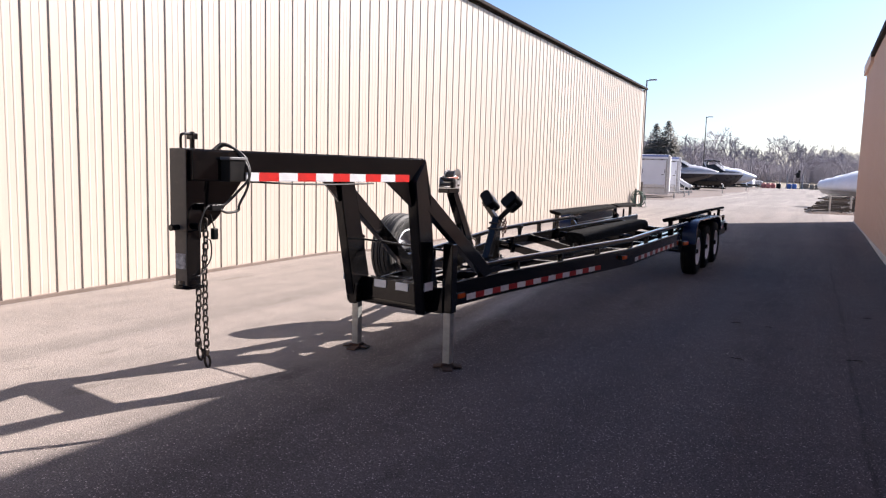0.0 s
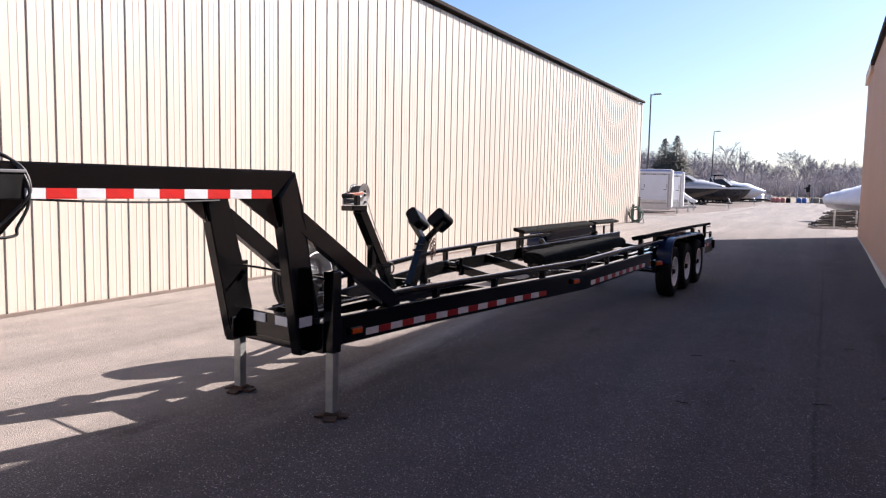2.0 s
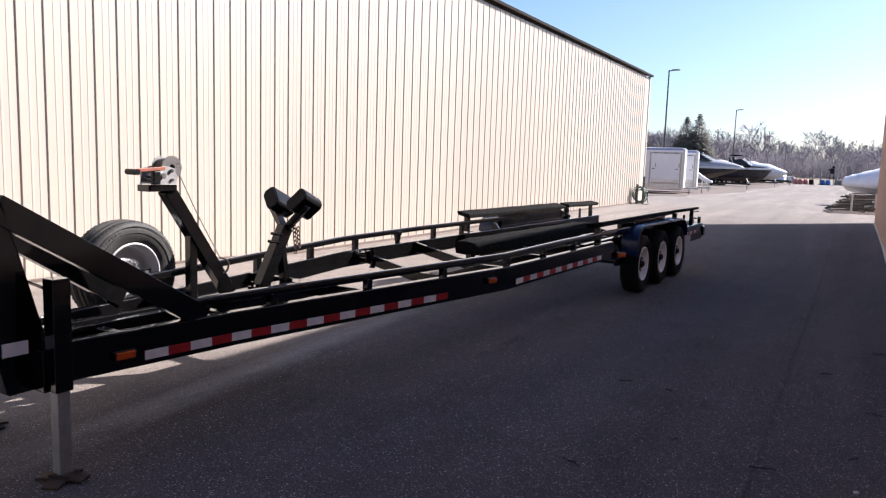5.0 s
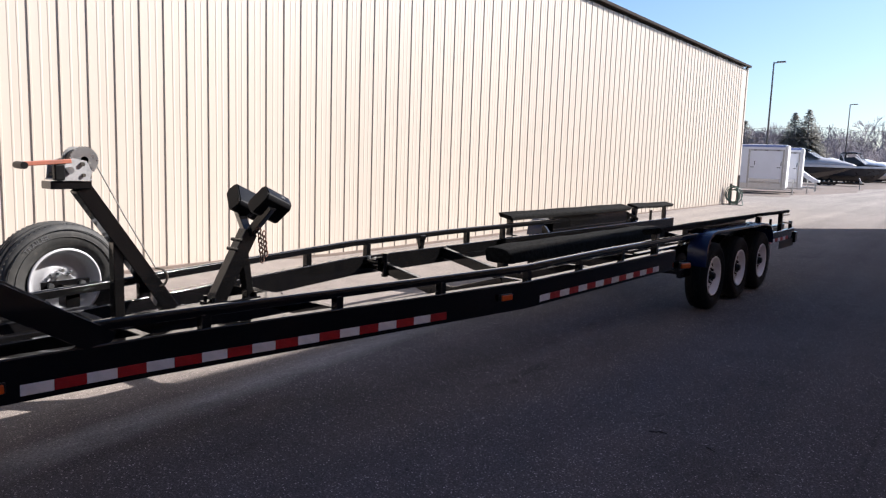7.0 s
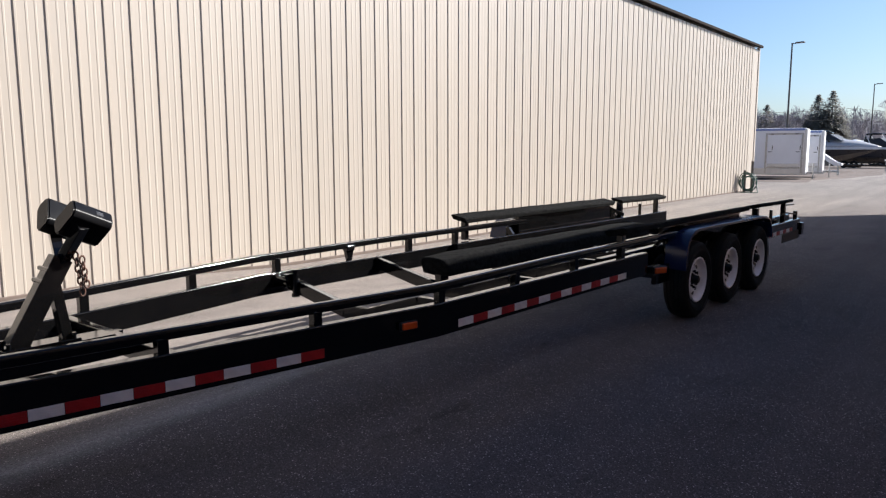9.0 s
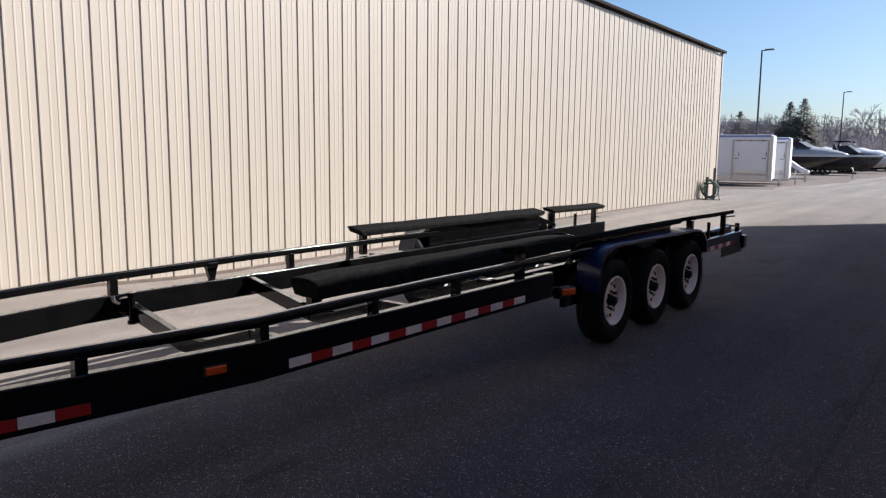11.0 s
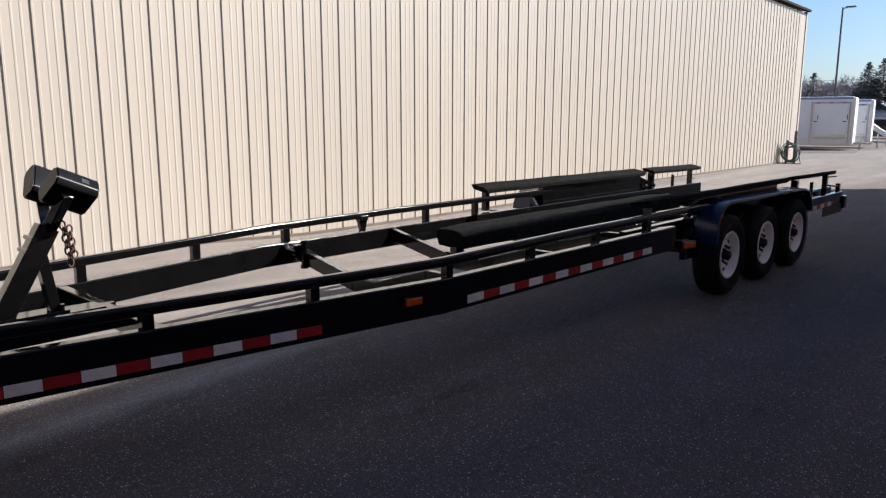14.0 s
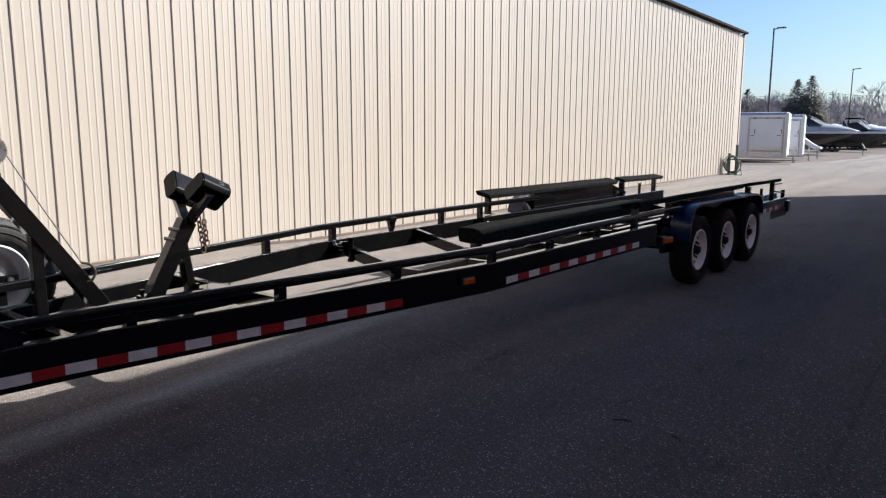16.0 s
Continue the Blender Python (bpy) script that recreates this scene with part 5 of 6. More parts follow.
def parked_boat(m, label, length, lower, upper, cover=None, tower=False, screen=False, deck=None, keel=0.75, sheer=1.45, rise=0.12, w=2.4, crown=0.75, full=2.6, stem=(0.55, 2.4)):
    t = thing("parked_boat", m, label, "boat", "boats parked in the yard")
    rows = hull(length, w, keel, sheer, rise, full=full, stem=stem)
    part("hull", skin(B(), rows), lower, t, smooth=False)
    bm = B()
    strip = [[(x, -abs(y) * 1.012 - 0.004, z - 0.17), (x, -abs(y) * 1.012 - 0.016, z - 0.02), (x, -abs(y) * 0.98, z + 0.01)] for (x, y, z) in (r[2] for r in rows)]
    part("rub_rail", skin(bm, strip, False), upper, t)
    bm = B()
    top = []
    for i, r in enumerate(rows):
        f = i / (len(rows) - 1)
        x, _, z = r[2]
        wd = abs(r[2][1])
        h = crown * (1 - f ** 4) * (0.93 + 0.07 * math.sin(i * 1.3 + length)) if cover else crown * 0.5 * (1 - f ** 5)
        edge, ridge = (0.86, 0.45) if cover else (0.84, 0.30)
        top.append([(x, -wd * 1.02, z - 0.05), (x, -wd * edge, z + h * 0.55), (x, -wd * ridge, z + h * 0.95), (x, 0, z + h), (x, wd * ridge, z + h * 0.95), (x, wd * edge, z + h * 0.55), (x, wd * 1.02, z - 0.05)])
    part("cover" if cover else "deck", skin(bm, top), cover or deck or M_HULL_D, t, smooth=True)
    if tower:
        bm = B()
        hi = sheer + 1.2
        for y in (-w * 0.40, w * 0.40):
            cord(bm, curve_pts([(-length * 0.53, y, sheer), (-length * 0.51, y * 0.95, hi - 0.15), (-length * 0.48, y * 0.9, hi), (-length * 0.36, y * 0.9, hi), (-length * 0.34, y * 0.9, hi - 0.12)], 6), 0.07, 8)
        box(bm, (-length * 0.42, 0, hi), (length * 0.14, w * 0.7, 0.07), bevel=0.01)
        part("tower", bm, M_BLACK, t, "black wakeboard tower")
        for y in (-w * 0.40, w * 0.40):
            for foot, head in (((-length * 0.46, y, sheer + 0.3), (-length * 0.51, y, hi - 0.1)), ((-length * 0.29, y, sheer + 0.55), (-length * 0.35, y, hi - 0.15))):
                bm = B()
                beam(bm, head, foot, 0.12, 0.07)
                part("tower_leg", bm, M_HULL_W, t, "white tower leg")
    if tower or screen:
        f0, f1, z1 = (0.24, 0.36, sheer + 0.85) if tower else (0.32, 0.42, sheer + 0.95)
        z0 = sheer + (0.2 if tower else 0.5)
        bm = B()
        plate(bm, [(-length * f0, -w * 0.42, z0), (-length * f0, w * 0.42, z0), (-length * f1, w * 0.36, z1), (-length * f1, -w * 0.36, z1)], 0.02, (0.9, 0, 0.3))
        plate(bm, [(-length * f0, -w * 0.42, z0), (-length * f1, -w * 0.36, z1), (-length * 0.52, -w * 0.40, z1 - 0.1), (-length * 0.52, -w * 0.42, z0)], 0.02, (0, 1, 0))
        part("windscreen", bm, M_SMOKED, t, "smoked windscreen")
        bm = B()
        beam(bm, (-length * f0, -w * 0.43, z0), (-length * f1, -w * 0.37, z1), 0.06, 0.06)
        part("screen_frame", bm, M_HULL_W, t, "white windscreen frame")
    if screen:
        bm = B()
        for k in range(5):
            box(bm, (-length * (0.43 + 0.035 * k), -w * 0.25 + 0.1 * (k % 3), sheer + 1.0 + 0.1 * (k % 2)), (0.28, 0.5, 0.22), Matrix.Rotation(0.4 * k, 3, "Z"), 0.05)
        beam(bm, (-length * 0.40, -w * 0.35, sheer + 0.1), (-length * 0.50, -w * 0.35, sheer + 1.0), 0.07, 0.07)
        part("folded_tower", bm, M_BLACK, t, "folded black tower gear")
    bm = B()
    for y in (-0.7, 0.7):
        beam(bm, (-length * 0.98, y, 0.48), (-length * 0.28, y, 0.48), 0.08, 0.12)
        beam(bm, (-length * 0.28, y, 0.48), (0.55, 0, 0.46), 0.08, 0.12)
        beam(bm, (-length * 0.85, y * 0.8, 0.53), (-length * 0.85, y * 0.8, keel + 0.12), 0.08, 0.08, up=(0, 1, 0))
        beam(bm, (-length * 0.45, y * 0.8, 0.53), (-length * 0.45, y * 0.8, keel + 0.12), 0.08, 0.08, up=(0, 1, 0))
    part("cradle", bm, M_BLACK, t, "black boat trailer frame")
    bm = B()
    rod(bm, (0.3, 0, 0.0), (0.3, 0, 0.75), 0.035, 8)
    rod(bm, (0.45, 0, 0.46), (0.2, 0, keel + 0.45), 0.04, 8)
    part("jack", bm, M_ZINC, t)
    for x in (-length * 0.62, -length * 0.62 - 0.8):
        for y in (-0.95, 0.95):
            bm = B()
            lathe(bm, [(-0.1, 0.18), (-0.1, 0.33), (0.1, 0.33), (0.1, 0.18)], 20)
            bm.transform(Matrix.Translation((x, y, 0.335)) @ Matrix.Rotation(math.pi / 2, 4, "Z"))
            part("wheel", bm, M_TYRE, t)
    bm = B()
    for x in (-length * 0.62, -length * 0.62 - 0.8):
        rod(bm, (x, -0.95, 0.335), (x, 0.95, 0.335), 0.04, 8)
    part("axle", bm, M_BLACK, t)
    return t


def slide_chute():
    """The white slide that leans from a boat."""
    t = thing("water_slide", yard_pose(-8.62, 55.0) @ Matrix.Translation((0, 0, 0.22)), "white plastic slide leaning beside the parked boats", "slide")
    bm = B()
    pts = [(-0.9, 1.75), (-0.5, 1.55), (0.0, 1.15), (0.5, 0.78), (0.85, 0.55), (1.1, 0.50), (1.12, 0.36), (0.75, 0.34), (0.35, 0.60), (-0.15, 1.0), (-0.6, 1.38), (-0.95, 1.55)]
    plate(bm, [(x, 0, z) for x, z in pts], 0.6, (0, 1, 0))
    bmesh.ops.bevel(bm, geom=list(bm.edges), offset=0.03, segments=2, affect="EDGES")
    part("chute", bm, M_HULL_W, t)
    bm = B()
    plate(bm, [(-0.95, 0, 1.5), (-0.95, 0, 0.35), (0.6, 0, 0.35), (0.72, 0, 0.38)], 0.5, (0, 1, 0))
    part("side_panel", bm, M_HULL_D, t, "dark side panel under the chute")
    for x, h in ((0.9, 0.42), (-0.85, 1.6)):
        for y in (-0.2, 0.2):
            bm = B()
            rod(bm, (x, y, -0.22), (x, y, h), 0.03, 8)
            part("leg", bm, M_ZINC, t)


def lamp_post(x, y, h, label):
    t = thing("street_lamp", pose(x, y, ground_z(y)), label, "street lamp", "yard lamp posts")
    bm = B()
    rod(bm, (0, 0, 0), (0, 0, h), 0.10, 10, 0.065)
    rod(bm, (0, 0, 0), (0, 0, 0.6), 0.30, 14)
    part("pole", bm, M_POLE, t)
    bm = B()
    rod(bm, (0, 0, h - 0.08), (0.35, 0, h - 0.04), 0.05, 8)
    box(bm, (0.66, 0, h), (0.75, 0.36, 0.11), bevel=0.03)
    head = part("lamp_head", bm, M_POLE, t)
    bm = B()
    box(bm, (0.66, 0, h - 0.06), (0.5, 0.28, 0.02))
    part("lens", bm, M_LAMP, head)


def hose_stand():
    t = thing("garden_hose", pose(-7.20, 34.9, 0), "coil of green garden hose hung on short posts by the wall", "hose")
    for x, y, h in ((0.06, -0.50, 0.82), (0.30, -0.42, 1.15)):
        bm = B()
        rod(bm, (x, y, 0), (x, y, h), 0.05, 10)
        part("hose_post", bm, M_POLE, t)
    bm = B()
    rng = random.Random(4)
    pts = []
    for k in range(9 * 28):
        a = 2 * math.pi * k / 28
        r = 0.30 + 0.05 * math.sin(k * 0.053) + rng.uniform(-0.006, 0.006)
        pts.append((0.22 + 0.05 * math.sin(k * 0.031) + r * 0.80 * math.cos(a), -0.58 + 0.02 * math.sin(k * 0.13) - 0.12 * (k / 252), 0.38 + 0.04 * math.cos(k * 0.041) + r * 0.95 * math.sin(a)))
    cord(bm, pts, 0.016, 6)
    part("hose_coil", bm, M_GREEN, t, smooth=True)
    bm = B()
    cord(bm, curve_pts([(0.50, -0.66, 0.40), (0.57, -0.68, 0.12), (0.60, -0.75, 0.02), (0.3, -0.9, 0.018), (0.0, -0.8, 0.018)], 8), 0.016, 6)
    part("hose_tail", bm, M_GREEN, t, smooth=True)


def wrapped_boat():
    """A bow-on boat under a tent of white film, raised on a rack."""
    t = thing("wrapped_boat", pose(0.42, 45.0, ground_z(45.0), 0, 0, -14), "boat in white shrink wrap raised on a metal rack", "boat", "boats parked in the yard")
    low = []
    for k in range(29):
        x = 8.0 * (k / 28) ** 1.7
        f = min(1.0, x / 2.2)
        low.append((x, 0.50 + 0.77 * (1 - (1 - f) ** 2.6), 1.0 - 0.14 * f, 1.42 + 0.92 * (1 - (1 - min(1.0, x / 3.6)) ** 1.35) - 0.06 * max(0.0, x - 4.5) + 0.02 * math.sin(k * 1.9)))
    rows, under, foot = [], [], []
    for i, (x, w, z0, top) in enumerate(low):
        fold = 0.025 * math.sin(i * 2.3)
        mid, crest = z0 + 0.24 + (top - z0 - 0.24) * (0.62 + fold), z0 + 0.24 + (top - z0 - 0.24) * 0.92
        rows.append([(x, -w * 0.96, z0), (x - 0.03, -w, z0 + 0.22), (x, -w * (0.72 + fold), mid), (x, -w * 0.34, crest), (x, 0, top), (x, w * 0.34, crest), (x, w * (0.72 - fold), mid), (x - 0.03, w, z0 + 0.22), (x, w * 0.96, z0)])
        keel = max(0.50, 0.74 - 0.24 * x)
        under.append([(x + 0.05, -w * 0.92, z0 + 0.02), (x + 0.07, -w * 0.70, (z0 + keel) / 2), (x + 0.1, -0.02, keel), (x + 0.1, 0.02, keel), (x + 0.07, w * 0.70, (z0 + keel) / 2), (x + 0.05, w * 0.92, z0 + 0.02)])
        if x > 1.0:
            foot.append([(x + 0.1, -w * 0.5, keel + 0.12), (x + 0.1, 0.0, keel - 0.015), (x + 0.1, w * 0.5, keel + 0.12)])
    bm = skin(B(), rows)
    part("shrink_wrap", bm, M_WRAP, t, "pleated white film", smooth=True)
    part("hull", skin(B(), under), M_HULL_W, t)
    part("hull_bottom", skin(B(), foot, False), M_ANTIFOUL, t, "dark red hull bottom")
    for y in (-0.75, 0.75):
        bm = B()
        beam(bm, (0.6, y, 0.40), (8.0, y, 0.40), 0.09, 0.1)
        part("rack_rail", bm, M_ZINC, t)
    for x in (1.0, 3.0, 5.5):
        bm = B()
        beam(bm, (x, -0.9, 0.31), (x, 0.9, 0.31), 0.09, 0.09)
        part("rack_beam", bm, M_CHAIN, t)
        for y in (-0.85, 0.85):
            bm = B()
            beam(bm, (x, y, 0.0), (x, y, 0.62), 0.09, 0.09, up=(0, 1, 0))
            part("rack_leg", bm, M_ZINC, t)
    return t


def dock_frames():
    rng = random.Random(5)
    lying = [(0.70 + 0.07 * j + rng.uniform(-0.12, 0.12), 36.2 + 1.35 * j + rng.uniform(-0.3, 0.3), rng.uniform(-12, 12), 0.0) for j in range(7)]
    lying += [(0.95 + 0.08 * j + rng.uniform(-0.1, 0.1), 37.0 + 1.5 * j + rng.uniform(-0.3, 0.3), rng.uniform(-14, 14), 0.17) for j in range(5)]
    lying += [(1.15 + 0.1 * j, 38.2 + 1.5 * j, rng.uniform(-16, 16), 0.34) for j in range(4)]
    lying += [(1.3 + 0.1 * j, 39.6 + 1.6 * j, rng.uniform(-16, 16), 0.51) for j in range(3)]
    for k, (x, y, turn, z) in enumerate(lying):
        t = thing("lift_frame", pose(x - 0.25, y, z + ground_z(y), 0, 0, turn), "stacked bare metal boat lift frame lying on the asphalt", "frame", "stacked lift frames")
        for y0 in (-0.55, 0.55):
            bm = B()
            beam(bm, (-0.6, y0, 0.035), (2.6, y0, 0.035), 0.06, 0.07)
            part("side_tube", bm, M_ZINC if k % 5 == 0 else M_CHAIN, t)
        for x0 in (-0.4, 0.7, 1.9):
            bm = B()
            beam(bm, (x0, -0.62, 0.10), (x0, 0.62, 0.10), 0.05, 0.06)
            part("cross_tube", bm, M_CHAIN, t)
        bm = B()
        rod(bm, (-0.45, -0.3, 0.14), (0.6, 0.5, 0.155), 0.025, 8)
        part("strut", bm, M_CHAIN, t)
    for x, y in ((0.80, 36.4), (1.62, 36.9)):
        t = thing("steel_post", pose(x, y, 0), "short upright steel post of the lift rack", "post", "lift rack posts")
        bm = B()
        rod(bm, (0, 0, 0), (0, 0, 0.78), 0.042, 10)
        box(bm, (0, 0, 0.02), (0.25, 0.25, 0.04))
        part("post", bm, M_ZINC, t)


def barrel(mat, word, m):
    t = thing("barrel", m, word, "barrel", "barrels at the end of the yard")
    bm = B()
    prof = [(0.0, 0.0), (0.0, 0.27), (0.02, 0.29), (0.28, 0.295), (0.30, 0.305), (0.32, 0.295), (0.58, 0.295), (0.60, 0.305), (0.62, 0.295), (0.86, 0.29), (0.88, 0.27), (0.88, 0.0)]
    lathe(bm, prof, 20)
    bm.transform(Matrix.Rotation(-math.pi / 2, 4, "Y"))
    part("drum", bm, mat, t, smooth=True)


def clutter():
    rng = random.Random(7)
    for mat, word, xs in ((M_RED, "faded red plastic barrel", (-6.0, -5.4, -4.8)), (M_PLASTIC, "black plastic barrel", (-4.12,)), (M_BLUE, "blue plastic barrel", (-2.82, -2.2)), (M_CRATE, "weathered brown barrel", (-0.06, 0.55))):
        for x in xs:
            barrel(mat, word + " standing on the asphalt", yard_pose(x, 110 + rng.uniform(-0.3, 0.3)) @ Matrix.Diagonal((1, 1, 0.76, 1)))
    for x, y, w, h, mat in ((-8.2, 112, 1.8, 1.0, M_WRAP), (-7.0, 114, 1.2, 0.8, M_COVER), (-1.0, 113, 1.1, 0.6, M_CRATE), (1.5, 116, 1.6, 0.9, M_CRATE), (-10.5, 108, 2.2, 1.3, M_HULL_D)):
        t = thing("covered_pallet", yard_pose(x, y, rng.uniform(-20, 20)), "covered stack of goods on a pallet at the yard's end", "pallet", "goods at the yard's end")
        bm = B()
        box(bm, (0, 0, 0.07), (w, 1.0, 0.14))
        part("pallet_base", bm, M_CRATE, t)
        bm = B()
        box(bm, (0, 0, 0.14 + h / 2), (w * 0.95, 0.95, h), bevel=0.12)
        for v in bm.verts:
            v.co += Vector((rng.uniform(-0.05, 0.05), rng.uniform(-0.05, 0.05), rng.uniform(-0.04, 0.04)))
        part("goods", bm, mat, t)
    t = thing("engine_stand", yard_pose(-1.85, 111.5), "black machine raised on a steel stand behind the barrels", "machine")
    bm = B()
    for x in (-0.22, 0.22):
        beam(bm, (x, 0, 0), (x, 0, 1.5), 0.07, 0.07, up=(0, 1, 0))
    box(bm, (0, 0, 0.03), (0.7, 0.8, 0.06))
    part("stand", bm, M_BLACK, t)
    bm = B()
    box(bm, (0, 0, 1.85), (0.55, 0.6, 0.75), bevel=0.14)
    box(bm, (0.12, 0, 2.36), (0.34, 0.4, 0.36), bevel=0.1)
    box(bm, (-0.3, 0, 2.0), (0.35, 0.14, 0.16), bevel=0.04)
    part("machine_body", bm, M_PLASTIC, t)
    for x, h in ((-3.2, 2.0), (-1.28, 2.05), (-4.1, 1.3), (0.9, 1.6)):
        t = thing("yard_post", yard_pose(x, 112.5), "pale grey upright post at the yard's end", "post", "posts at the yard's end")
        bm = B()
        rod(bm, (0, 0, 0), (0, 0, h), 0.09, 8)
        rod(bm, (0, 0, 0), (0, 0, 0.1), 0.2, 8)
        part("post", bm, M_COVER, t)


# ---------------------------------------------------------------- trees
def limb(verts, faces, p, q, r0, r1, seg=4):
    d = (q - p).normalized()
    x = d.cross(Vector((0.3, 0.9, 0.2))).normalized()
    y = d.cross(x)
    o = len(verts)
    for c, r in ((p, r0), (q, r1)):
        for j in range(seg):
            a = 2 * math.pi * j / seg
            verts.append(c + (x * math.cos(a) + y * math.sin(a)) * r)
    for j in range(seg):
        faces.append((o + j, o + (j + 1) % seg, o + seg + (j + 1) % seg, o + seg + j))


def bare_tree_mesh(name, h, seed, spread=0.5):
    rng = random.Random(seed)
    trunk, twigs = ([], []), ([], [])

    def grow(p, d, length, r, depth):
        q = p + d * length
        out = trunk if depth < 2 else twigs
        limb(out[0], out[1], p, q, r, r * 0.68, 5 if depth < 2 else 3)
        if depth >= 6:
            return
        n = 2 if depth == 0 else rng.choice((2, 2, 3, 3))
        for k in range(n + (1 if depth == 0 else 0)):
            axis = Vector((rng.uniform(-1, 1), rng.uniform(-1, 1), rng.uniform(-0.3, 0.3))).normalized()
            nd = (Matrix.Rotation(rng.uniform(0.25, 0.25 + spread), 3, axis) @ d + Vector((0, 0, 0.12))).normalized()
            grow(p + d * length * rng.uniform(0.6, 1.0), nd, length * rng.uniform(0.62, 0.86), max(0.02, r * 0.62), depth + 1)

    grow(Vector((0, 0, -0.1)), Vector((rng.uniform(-0.05, 0.05), rng.uniform(-0.05, 0.05), 1)).normalized(), h * 0.27, h * 0.013, 0)
    out = []
    for nm, (v, f) in (("trunk", trunk), ("crown", twigs)):
        me = bpy.data.meshes.new(nm)
        me.from_pydata([tuple(a) for a in v], [], f)
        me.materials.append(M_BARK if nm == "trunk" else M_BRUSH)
        out.append(me)
    return out


def pine_meshes(h, seed):
    rng = random.Random(seed)
    v, f = [], []
    limb(v, f, Vector((0, 0, 0)), Vector((0, 0, h)), h * 0.018, 0.02, 6)
    tr = bpy.data.meshes.new("trunk")
    tr.from_pydata([tuple(a) for a in v], [], f)
    tr.materials.append(M_BARK)
    v, f = [], []
    z = h * 0.06
    while z < h:
        k = 1 - z / h
        reach = h * 0.36 * k ** 0.92 + 0.05
        for _ in range(int(13 + 26 * k)):
            a = rng.uniform(0, 2 * math.pi)
            r = reach * rng.uniform(0.5, 1.0) * rng.choice((1.0, 1.0, 1.12))
            steps = max(2, int(r / 0.28))
            for s in range(1, steps + 1):
                fr = s / steps
                c = Vector((math.cos(a) * r * fr, math.sin(a) * r * fr, z + 0.10 * r - 0.32 * r * fr * fr + rng.uniform(-0.06, 0.06)))
                for _k in range(2):
                    w = Vector((rng.uniform(-1, 1), rng.uniform(-1, 1), rng.uniform(-0.5, 0.3))).normalized() * rng.uniform(0.14, 0.30)
                    u = w.cross(Vector((rng.uniform(-1, 1), rng.uniform(-1, 1), 1))).normalized() * rng.uniform(0.06, 0.12)
                    o = len(v)
                    v += [c - u, c + u, c + w]
                    f.append((o, o + 1, o + 2))
        z += h * 0.022
    cr = bpy.data.meshes.new("crown")
    cr.from_pydata([tuple(a) for a in v], [], f)
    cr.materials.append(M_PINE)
    return tr, cr


def plant(name, meshes, m, label, group):
    t = thing(name, m, label, "tree", group)
    for me in meshes:
        shared(me.name.split(".")[0], me, t)
    return t


# the wood and the wires before it lie well beyond the yard
FAR = Matrix.Translation((0.5, 3.5, -0.25)) @ Matrix.Diagonal((1.5, 1.5, 1.5, 1)) @ Matrix.Translation((-0.5, -3.5, 0.25))


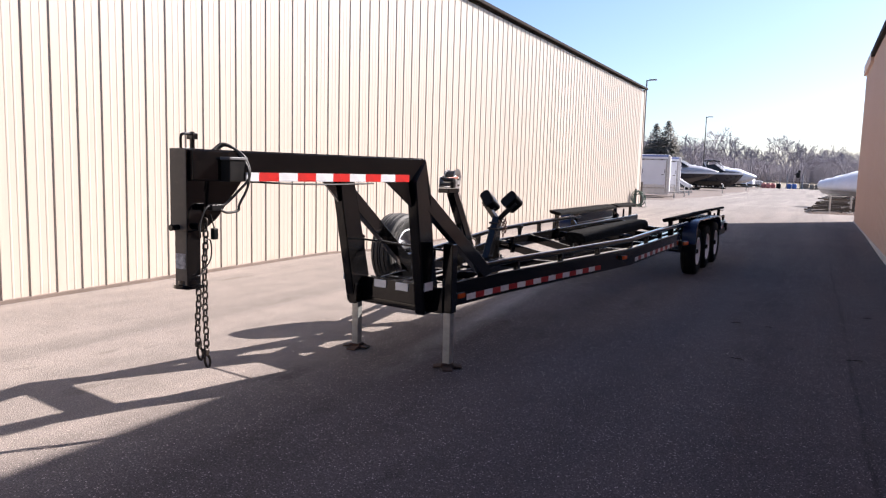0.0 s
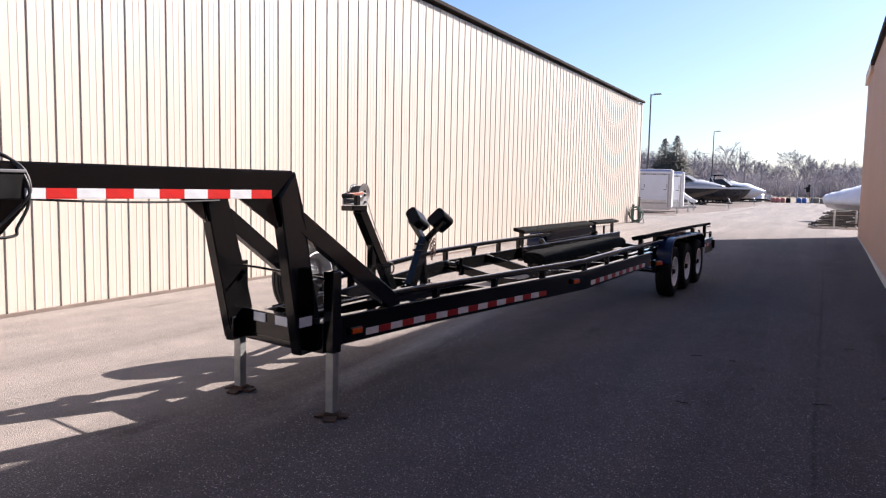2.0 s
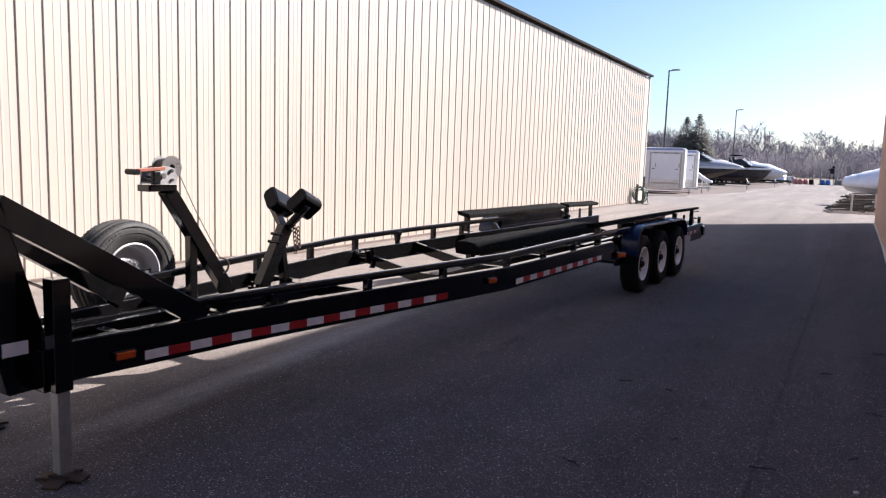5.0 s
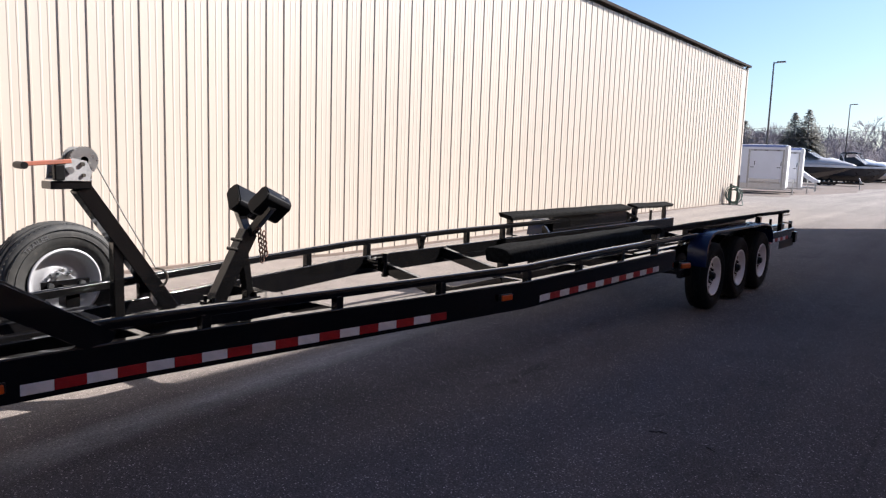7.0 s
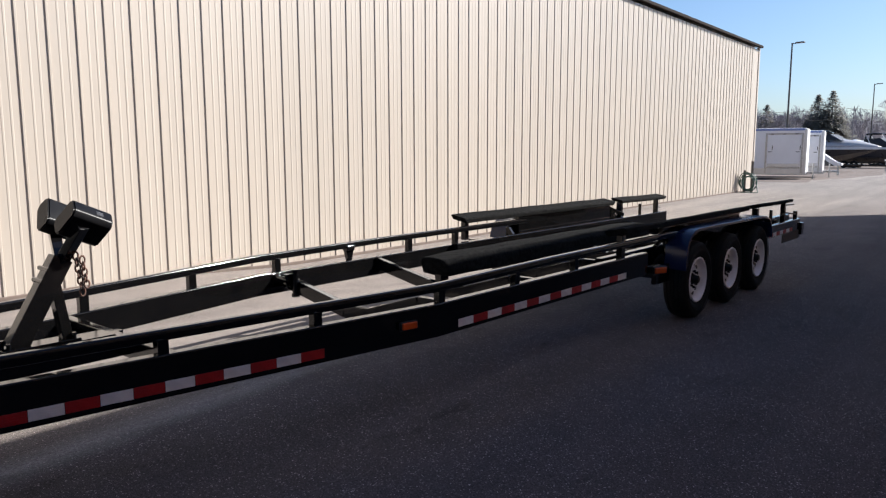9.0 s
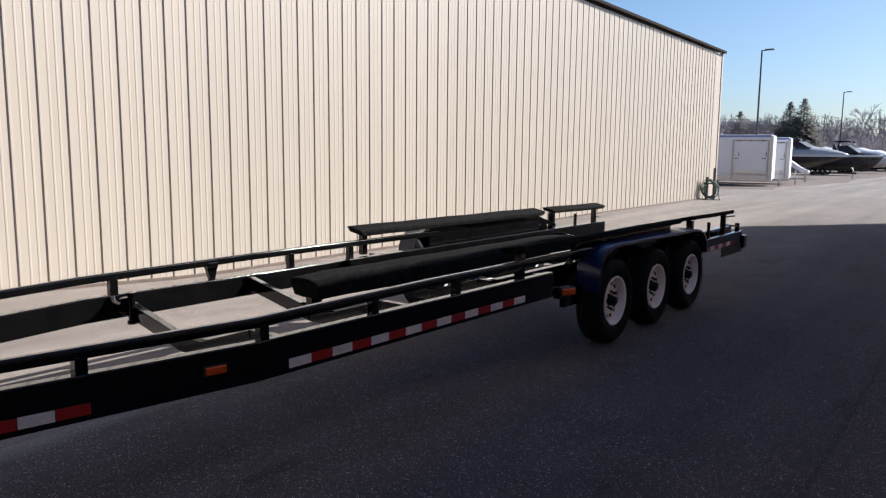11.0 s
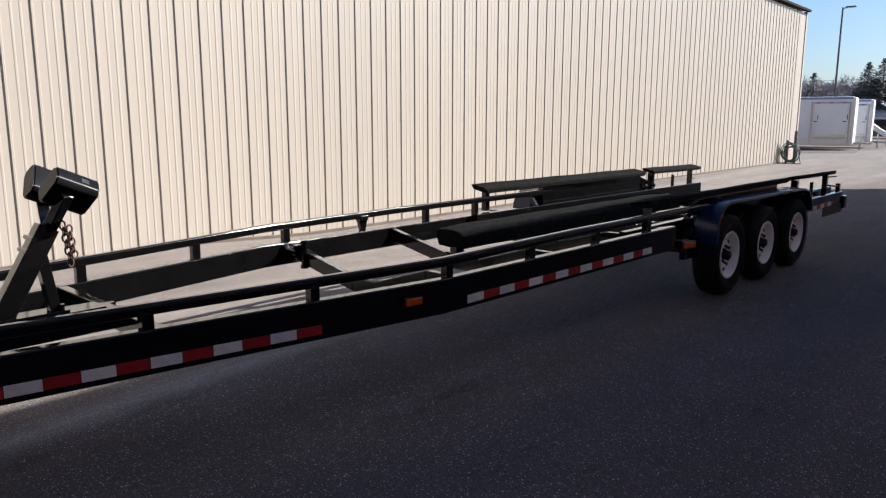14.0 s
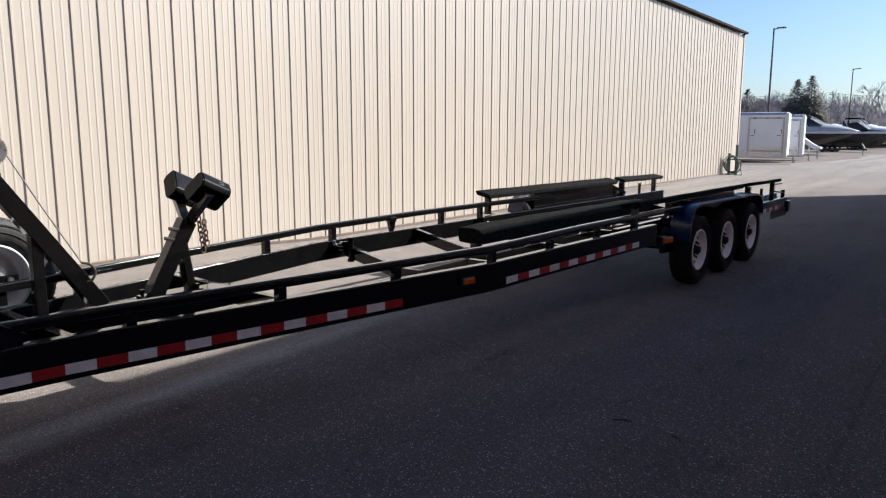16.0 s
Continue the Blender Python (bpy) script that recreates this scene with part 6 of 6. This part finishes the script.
def build_trees():
    rng = random.Random(11)
    kinds = [bare_tree_mesh("tree", 9.0, s, sp) for s, sp in ((1, 0.45), (2, 0.55), (3, 0.4), (5, 0.6), (8, 0.5))]
    i = 0
    for row, (y0, n, hs) in enumerate(((160, 34, (0.62, 0.95)), (180, 40, (0.75, 1.1)), (212, 40, (0.9, 1.3)))):
        for k in range(n):
            x = -75 + 105 * (k + rng.uniform(-0.35, 0.35)) / n
            s = rng.uniform(*hs) * (1.3 if row < 2 and (abs(x + 18.5) < 2.5 or abs(x + 4.6) < 2.5) else 1.32 if x < -26 else 1.0)
            plant("bare_tree", kinds[i % 5], FAR @ Matrix.Translation((x, y0 + rng.uniform(-6, 6), -0.25)) @ Matrix.Rotation(rng.uniform(0, 6.28), 4, "Z") @ Matrix.Diagonal((s * 1.05, s * 1.05, s, 1)), "leafless grey-brown tree in the wood behind the yard", "bare trees of the wood")
            i += 1
    for k in range(24):
        s = rng.uniform(0.95, 1.28)
        plant("bare_tree", kinds[k % 5], FAR @ Matrix.Translation((-54 + 1.45 * k, 147 + rng.uniform(-5, 5), -0.25)) @ Matrix.Rotation(rng.uniform(0, 6.28), 4, "Z") @ Matrix.Diagonal((s * 1.05, s * 1.05, s, 1)), "leafless grey-brown tree in the wood behind the yard", "bare trees of the wood")
    for k, (x, y, s) in enumerate(((-19.6, 183, 1.68), (-17.6, 180, 1.45), (-5.4, 183, 1.5), (-3.8, 186, 1.35), (-1.0, 190, 1.18), (-12.0, 182, 1.1), (3.5, 188, 1.2))):
        plant("bare_tree", kinds[(k * 2) % 5], FAR @ Matrix.Translation((x, y, -0.25)) @ Matrix.Rotation(k * 1.1, 4, "Z") @ Matrix.Diagonal((s, s, s, 1)), "tall leafless tree standing over the wood behind the yard", "bare trees of the wood")
    pines = [pine_meshes(10.0, s) for s in (3, 9)]
    for k, (x, y, s, w) in enumerate(((-41.2, 215, 1.62, 0.92), (-38.1, 216, 1.70, 0.88), (-39.8, 218, 1.25, 1.1), (-43.2, 217, 1.15, 1.1), (-36.4, 217, 1.05, 1.1), (-54.2, 217, 1.42, 0.9), (-55.7, 220, 1.15, 1.1), (-40.8, 212, 0.9, 1.15))):
        plant("pine_tree", pines[k % 2], Matrix.Translation((x, y, -0.25)) @ Matrix.Rotation(k * 1.3, 4, "Z") @ Matrix.Diagonal((s * w * 1.7, s * w * 1.7, s, 1)), "grey-green conifer standing before the bare wood", "conifers")
    # undergrowth: far too many stems to count
    v, f = [], []
    for _ in range(9000):
        x, y = rng.uniform(-85, 40), rng.uniform(150, 235)
        h = rng.uniform(1.2, 5.6)
        p = Vector((x, y, -0.25))
        for _k in range(4):
            q = p + Vector((rng.uniform(-0.9, 0.9), rng.uniform(-0.5, 0.5), h * rng.uniform(0.6, 1.0)))
            limb(v, f, p + Vector((0, 0, h * rng.uniform(0, 0.4))), q, 0.045, 0.012, 3)
    for _ in range(7000):
        x, y = rng.uniform(-85, 40), rng.uniform(158, 230)
        h = rng.uniform(3.0, 7.6) * (0.85 + 0.2 * math.sin(x * 0.21) + 0.12 * math.sin(x * 0.53 + 1))
        p = Vector((x, y, -0.25))
        for _k in range(6):
            q = p + Vector((rng.uniform(-1.3, 1.3), rng.uniform(-0.6, 0.6), h * rng.uniform(0.65, 1.0)))
            limb(v, f, p + Vector((0, 0, h * rng.uniform(0, 0.55))), q, 0.040, 0.010, 3)
    me = bpy.data.meshes.new("undergrowth")
    me.from_pydata([tuple(a) for a in v], [], f)
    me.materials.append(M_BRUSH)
    brush = new("undergrowth", me)
    brush.matrix_world = FAR
    tagged(brush, "tangle of bare brown brush along the wood", "undergrowth", kind="stuff")


def utility_poles():
    tops = []
    for x, y, h in ((-21.1, 140, 8.3), (-12.7, 141, 7.7), (-10.1, 143, 6.0), (-46.0, 139, 8.2)):
        t = thing("utility_pole", FAR @ pose(x, y, -0.25), "grey wooden utility pole with a cross arm before the wood", "pole", "utility poles")
        bm = B()
        rod(bm, (0, 0, 0), (0, 0, h), 0.10, 8, 0.07)
        part("mast", bm, M_BARK, t)
        bm = B()
        box(bm, (0, 0, h - 0.6), (1.1, 0.08, 0.09))
        part("cross_arm", bm, M_BARK, t)
        tops.append((x, y, h - 0.8))
    wires = thing("power_lines", FAR.copy(), "thin overhead wires strung between utility poles", "cable")
    tops.sort()
    for dz in (0.25, -1.4):
        for a, b in zip(tops, tops[1:]):
            bm = B()
            cord(bm, [(a[0] + (b[0] - a[0]) * f, a[1] + (b[1] - a[1]) * f, a[2] + (b[2] - a[2]) * f + dz - 1.2 * f * (1 - f)) for f in (i / 8 for i in range(9))], 0.024, 4)
            part("wire", bm, M_CRATE, wires)


def ground_litter():
    """Dead twigs and one pale pebble lying on the asphalt of the alley."""
    rng = random.Random(41)
    for x, y, size, turn in ((-0.49, 8.80, 0.10, 20), (-0.18, 8.75, 0.07, -35), (0.54, 7.68, 0.13, 15), (0.96, 8.10, 0.08, 50), (1.07, 9.02, 0.09, -10),
                             (0.06, 7.83, 0.06, 70), (-0.34, 7.19, 0.12, -25), (0.76, 9.9, 0.10, 30), (1.15, 10.9, 0.12, 5)):
        bm = B()
        pts = [(size * (f - 0.5), rng.uniform(-0.08, 0.08) * size, 0.004 + 0.012 * f * (1 - f)) for f in (k / 5 for k in range(6))]
        cord(bm, pts, 0.0035, 5)
        cord(bm, [pts[2], (pts[3][0], pts[2][1] + size * 0.16, 0.010), (pts[3][0] + size * 0.12, pts[2][1] + size * 0.24, 0.006)], 0.002, 4)
        ob = part("twig", bm, M_TWIG)
        ob.matrix_world = pose(x, y, ground_z(y), 0, 0, turn)
        tagged(ob, "small dark dead twig lying on the asphalt", "twig", "twigs on the asphalt")
    bm = B()
    bmesh.ops.create_icosphere(bm, subdivisions=2, radius=0.012)
    for v in bm.verts:
        v.co = Vector((v.co.x * 1.3, v.co.y, v.co.z * 0.7)) * rng.uniform(0.9, 1.1)
    ob = part("pebble", bm, M_CONC, smooth=True)
    ob.matrix_world = pose(0.97, 7.62, ground_z(7.62) + 0.007, 0, 0, 30)
    tagged(ob, "pale pebble lying on the dark asphalt", "pebble")


def build_yard():
    bm = B()
    rows = []
    for k in range(26):
        y = (44.2 if k == 0 else 45.5 if k == 1 else 42.0 + 3.6 * k)
        edge = (-9.5 if k == 0 else -7.1) - 0.5 * math.sin(k * 0.8) + 0.25 * math.sin(k * 2.3)
        rows.append([(x, y, ground_z(y) + 0.008) for x in (-60, -30, -15, edge)])
    skin(bm, rows, False)
    tagged(part("pavement", bm, M_GRAVEL), "brown gravel lot where boats and trailers are parked", "gravel", kind="structure")
    bm = B()
    vs = [bm.verts.new(p) for p in ((-400, 140, -0.242), (400, 140, -0.242), (400, 800, -0.242), (-400, 800, -0.242))]
    bm.faces.new(vs)
    tagged(part("field", bm, M_FIELD), "dry winter grass under the wood", "grass", kind="structure")
    enclosed_trailer("white enclosed trailer with a blue band and a side ramp", yard_pose(-7.29, 44.4, 8.5))
    enclosed_trailer("white enclosed trailer parked behind another one", yard_pose(-7.36, 48.6, 8.5))
    slide_chute()
    parked_boat(yard_pose(-7.0, 66.5, -4), "dark runabout with a silver deck on its trailer", 7.6, M_HULL_D, M_HULL_W, None, False, True, M_SILVER, crown=1.35, keel=0.45, sheer=1.80, rise=0.0, full=2.6, stem=(0.25, 2.0))
    parked_boat(yard_pose(-6.3, 81.5, -3), "black wakeboard boat with a tower on its trailer", 7.5, M_HULL_D, M_HULL_W, None, True, keel=0.42, sheer=1.84, rise=0.0, full=4.0, stem=(0.76, 2.2))
    parked_boat(yard_pose(-5.9, 94.5, -3), "pale boat under white shrink wrap on its trailer", 7.5, M_HULL_W, M_HULL_W, M_WRAP, keel=0.6, sheer=1.62, rise=-0.1, crown=1.15, full=5.0, stem=(0.6, 3.0))
    parked_boat(yard_pose(-6.8, 104.0, -3), "low white wrapped boat on its trailer", 6.0, M_HULL_W, M_HULL_W, M_WRAP, keel=0.6, sheer=1.25, rise=0.1, crown=0.5, full=4.5, stem=(0.6, 3.0))
    lamp_post(-15.95, 77.5, 11.3, "tall bronze lamp post with one arm")
    lamp_post(-16.5, 128.0, 11.3, "bronze lamp post with one arm, farther back")
    hose_stand()
    wrapped_boat()
    dock_frames()
    clutter()
    utility_poles()
    ground_litter()
    build_trees()


build_ground()
build_yard()
build_right_building()
build_left_building()
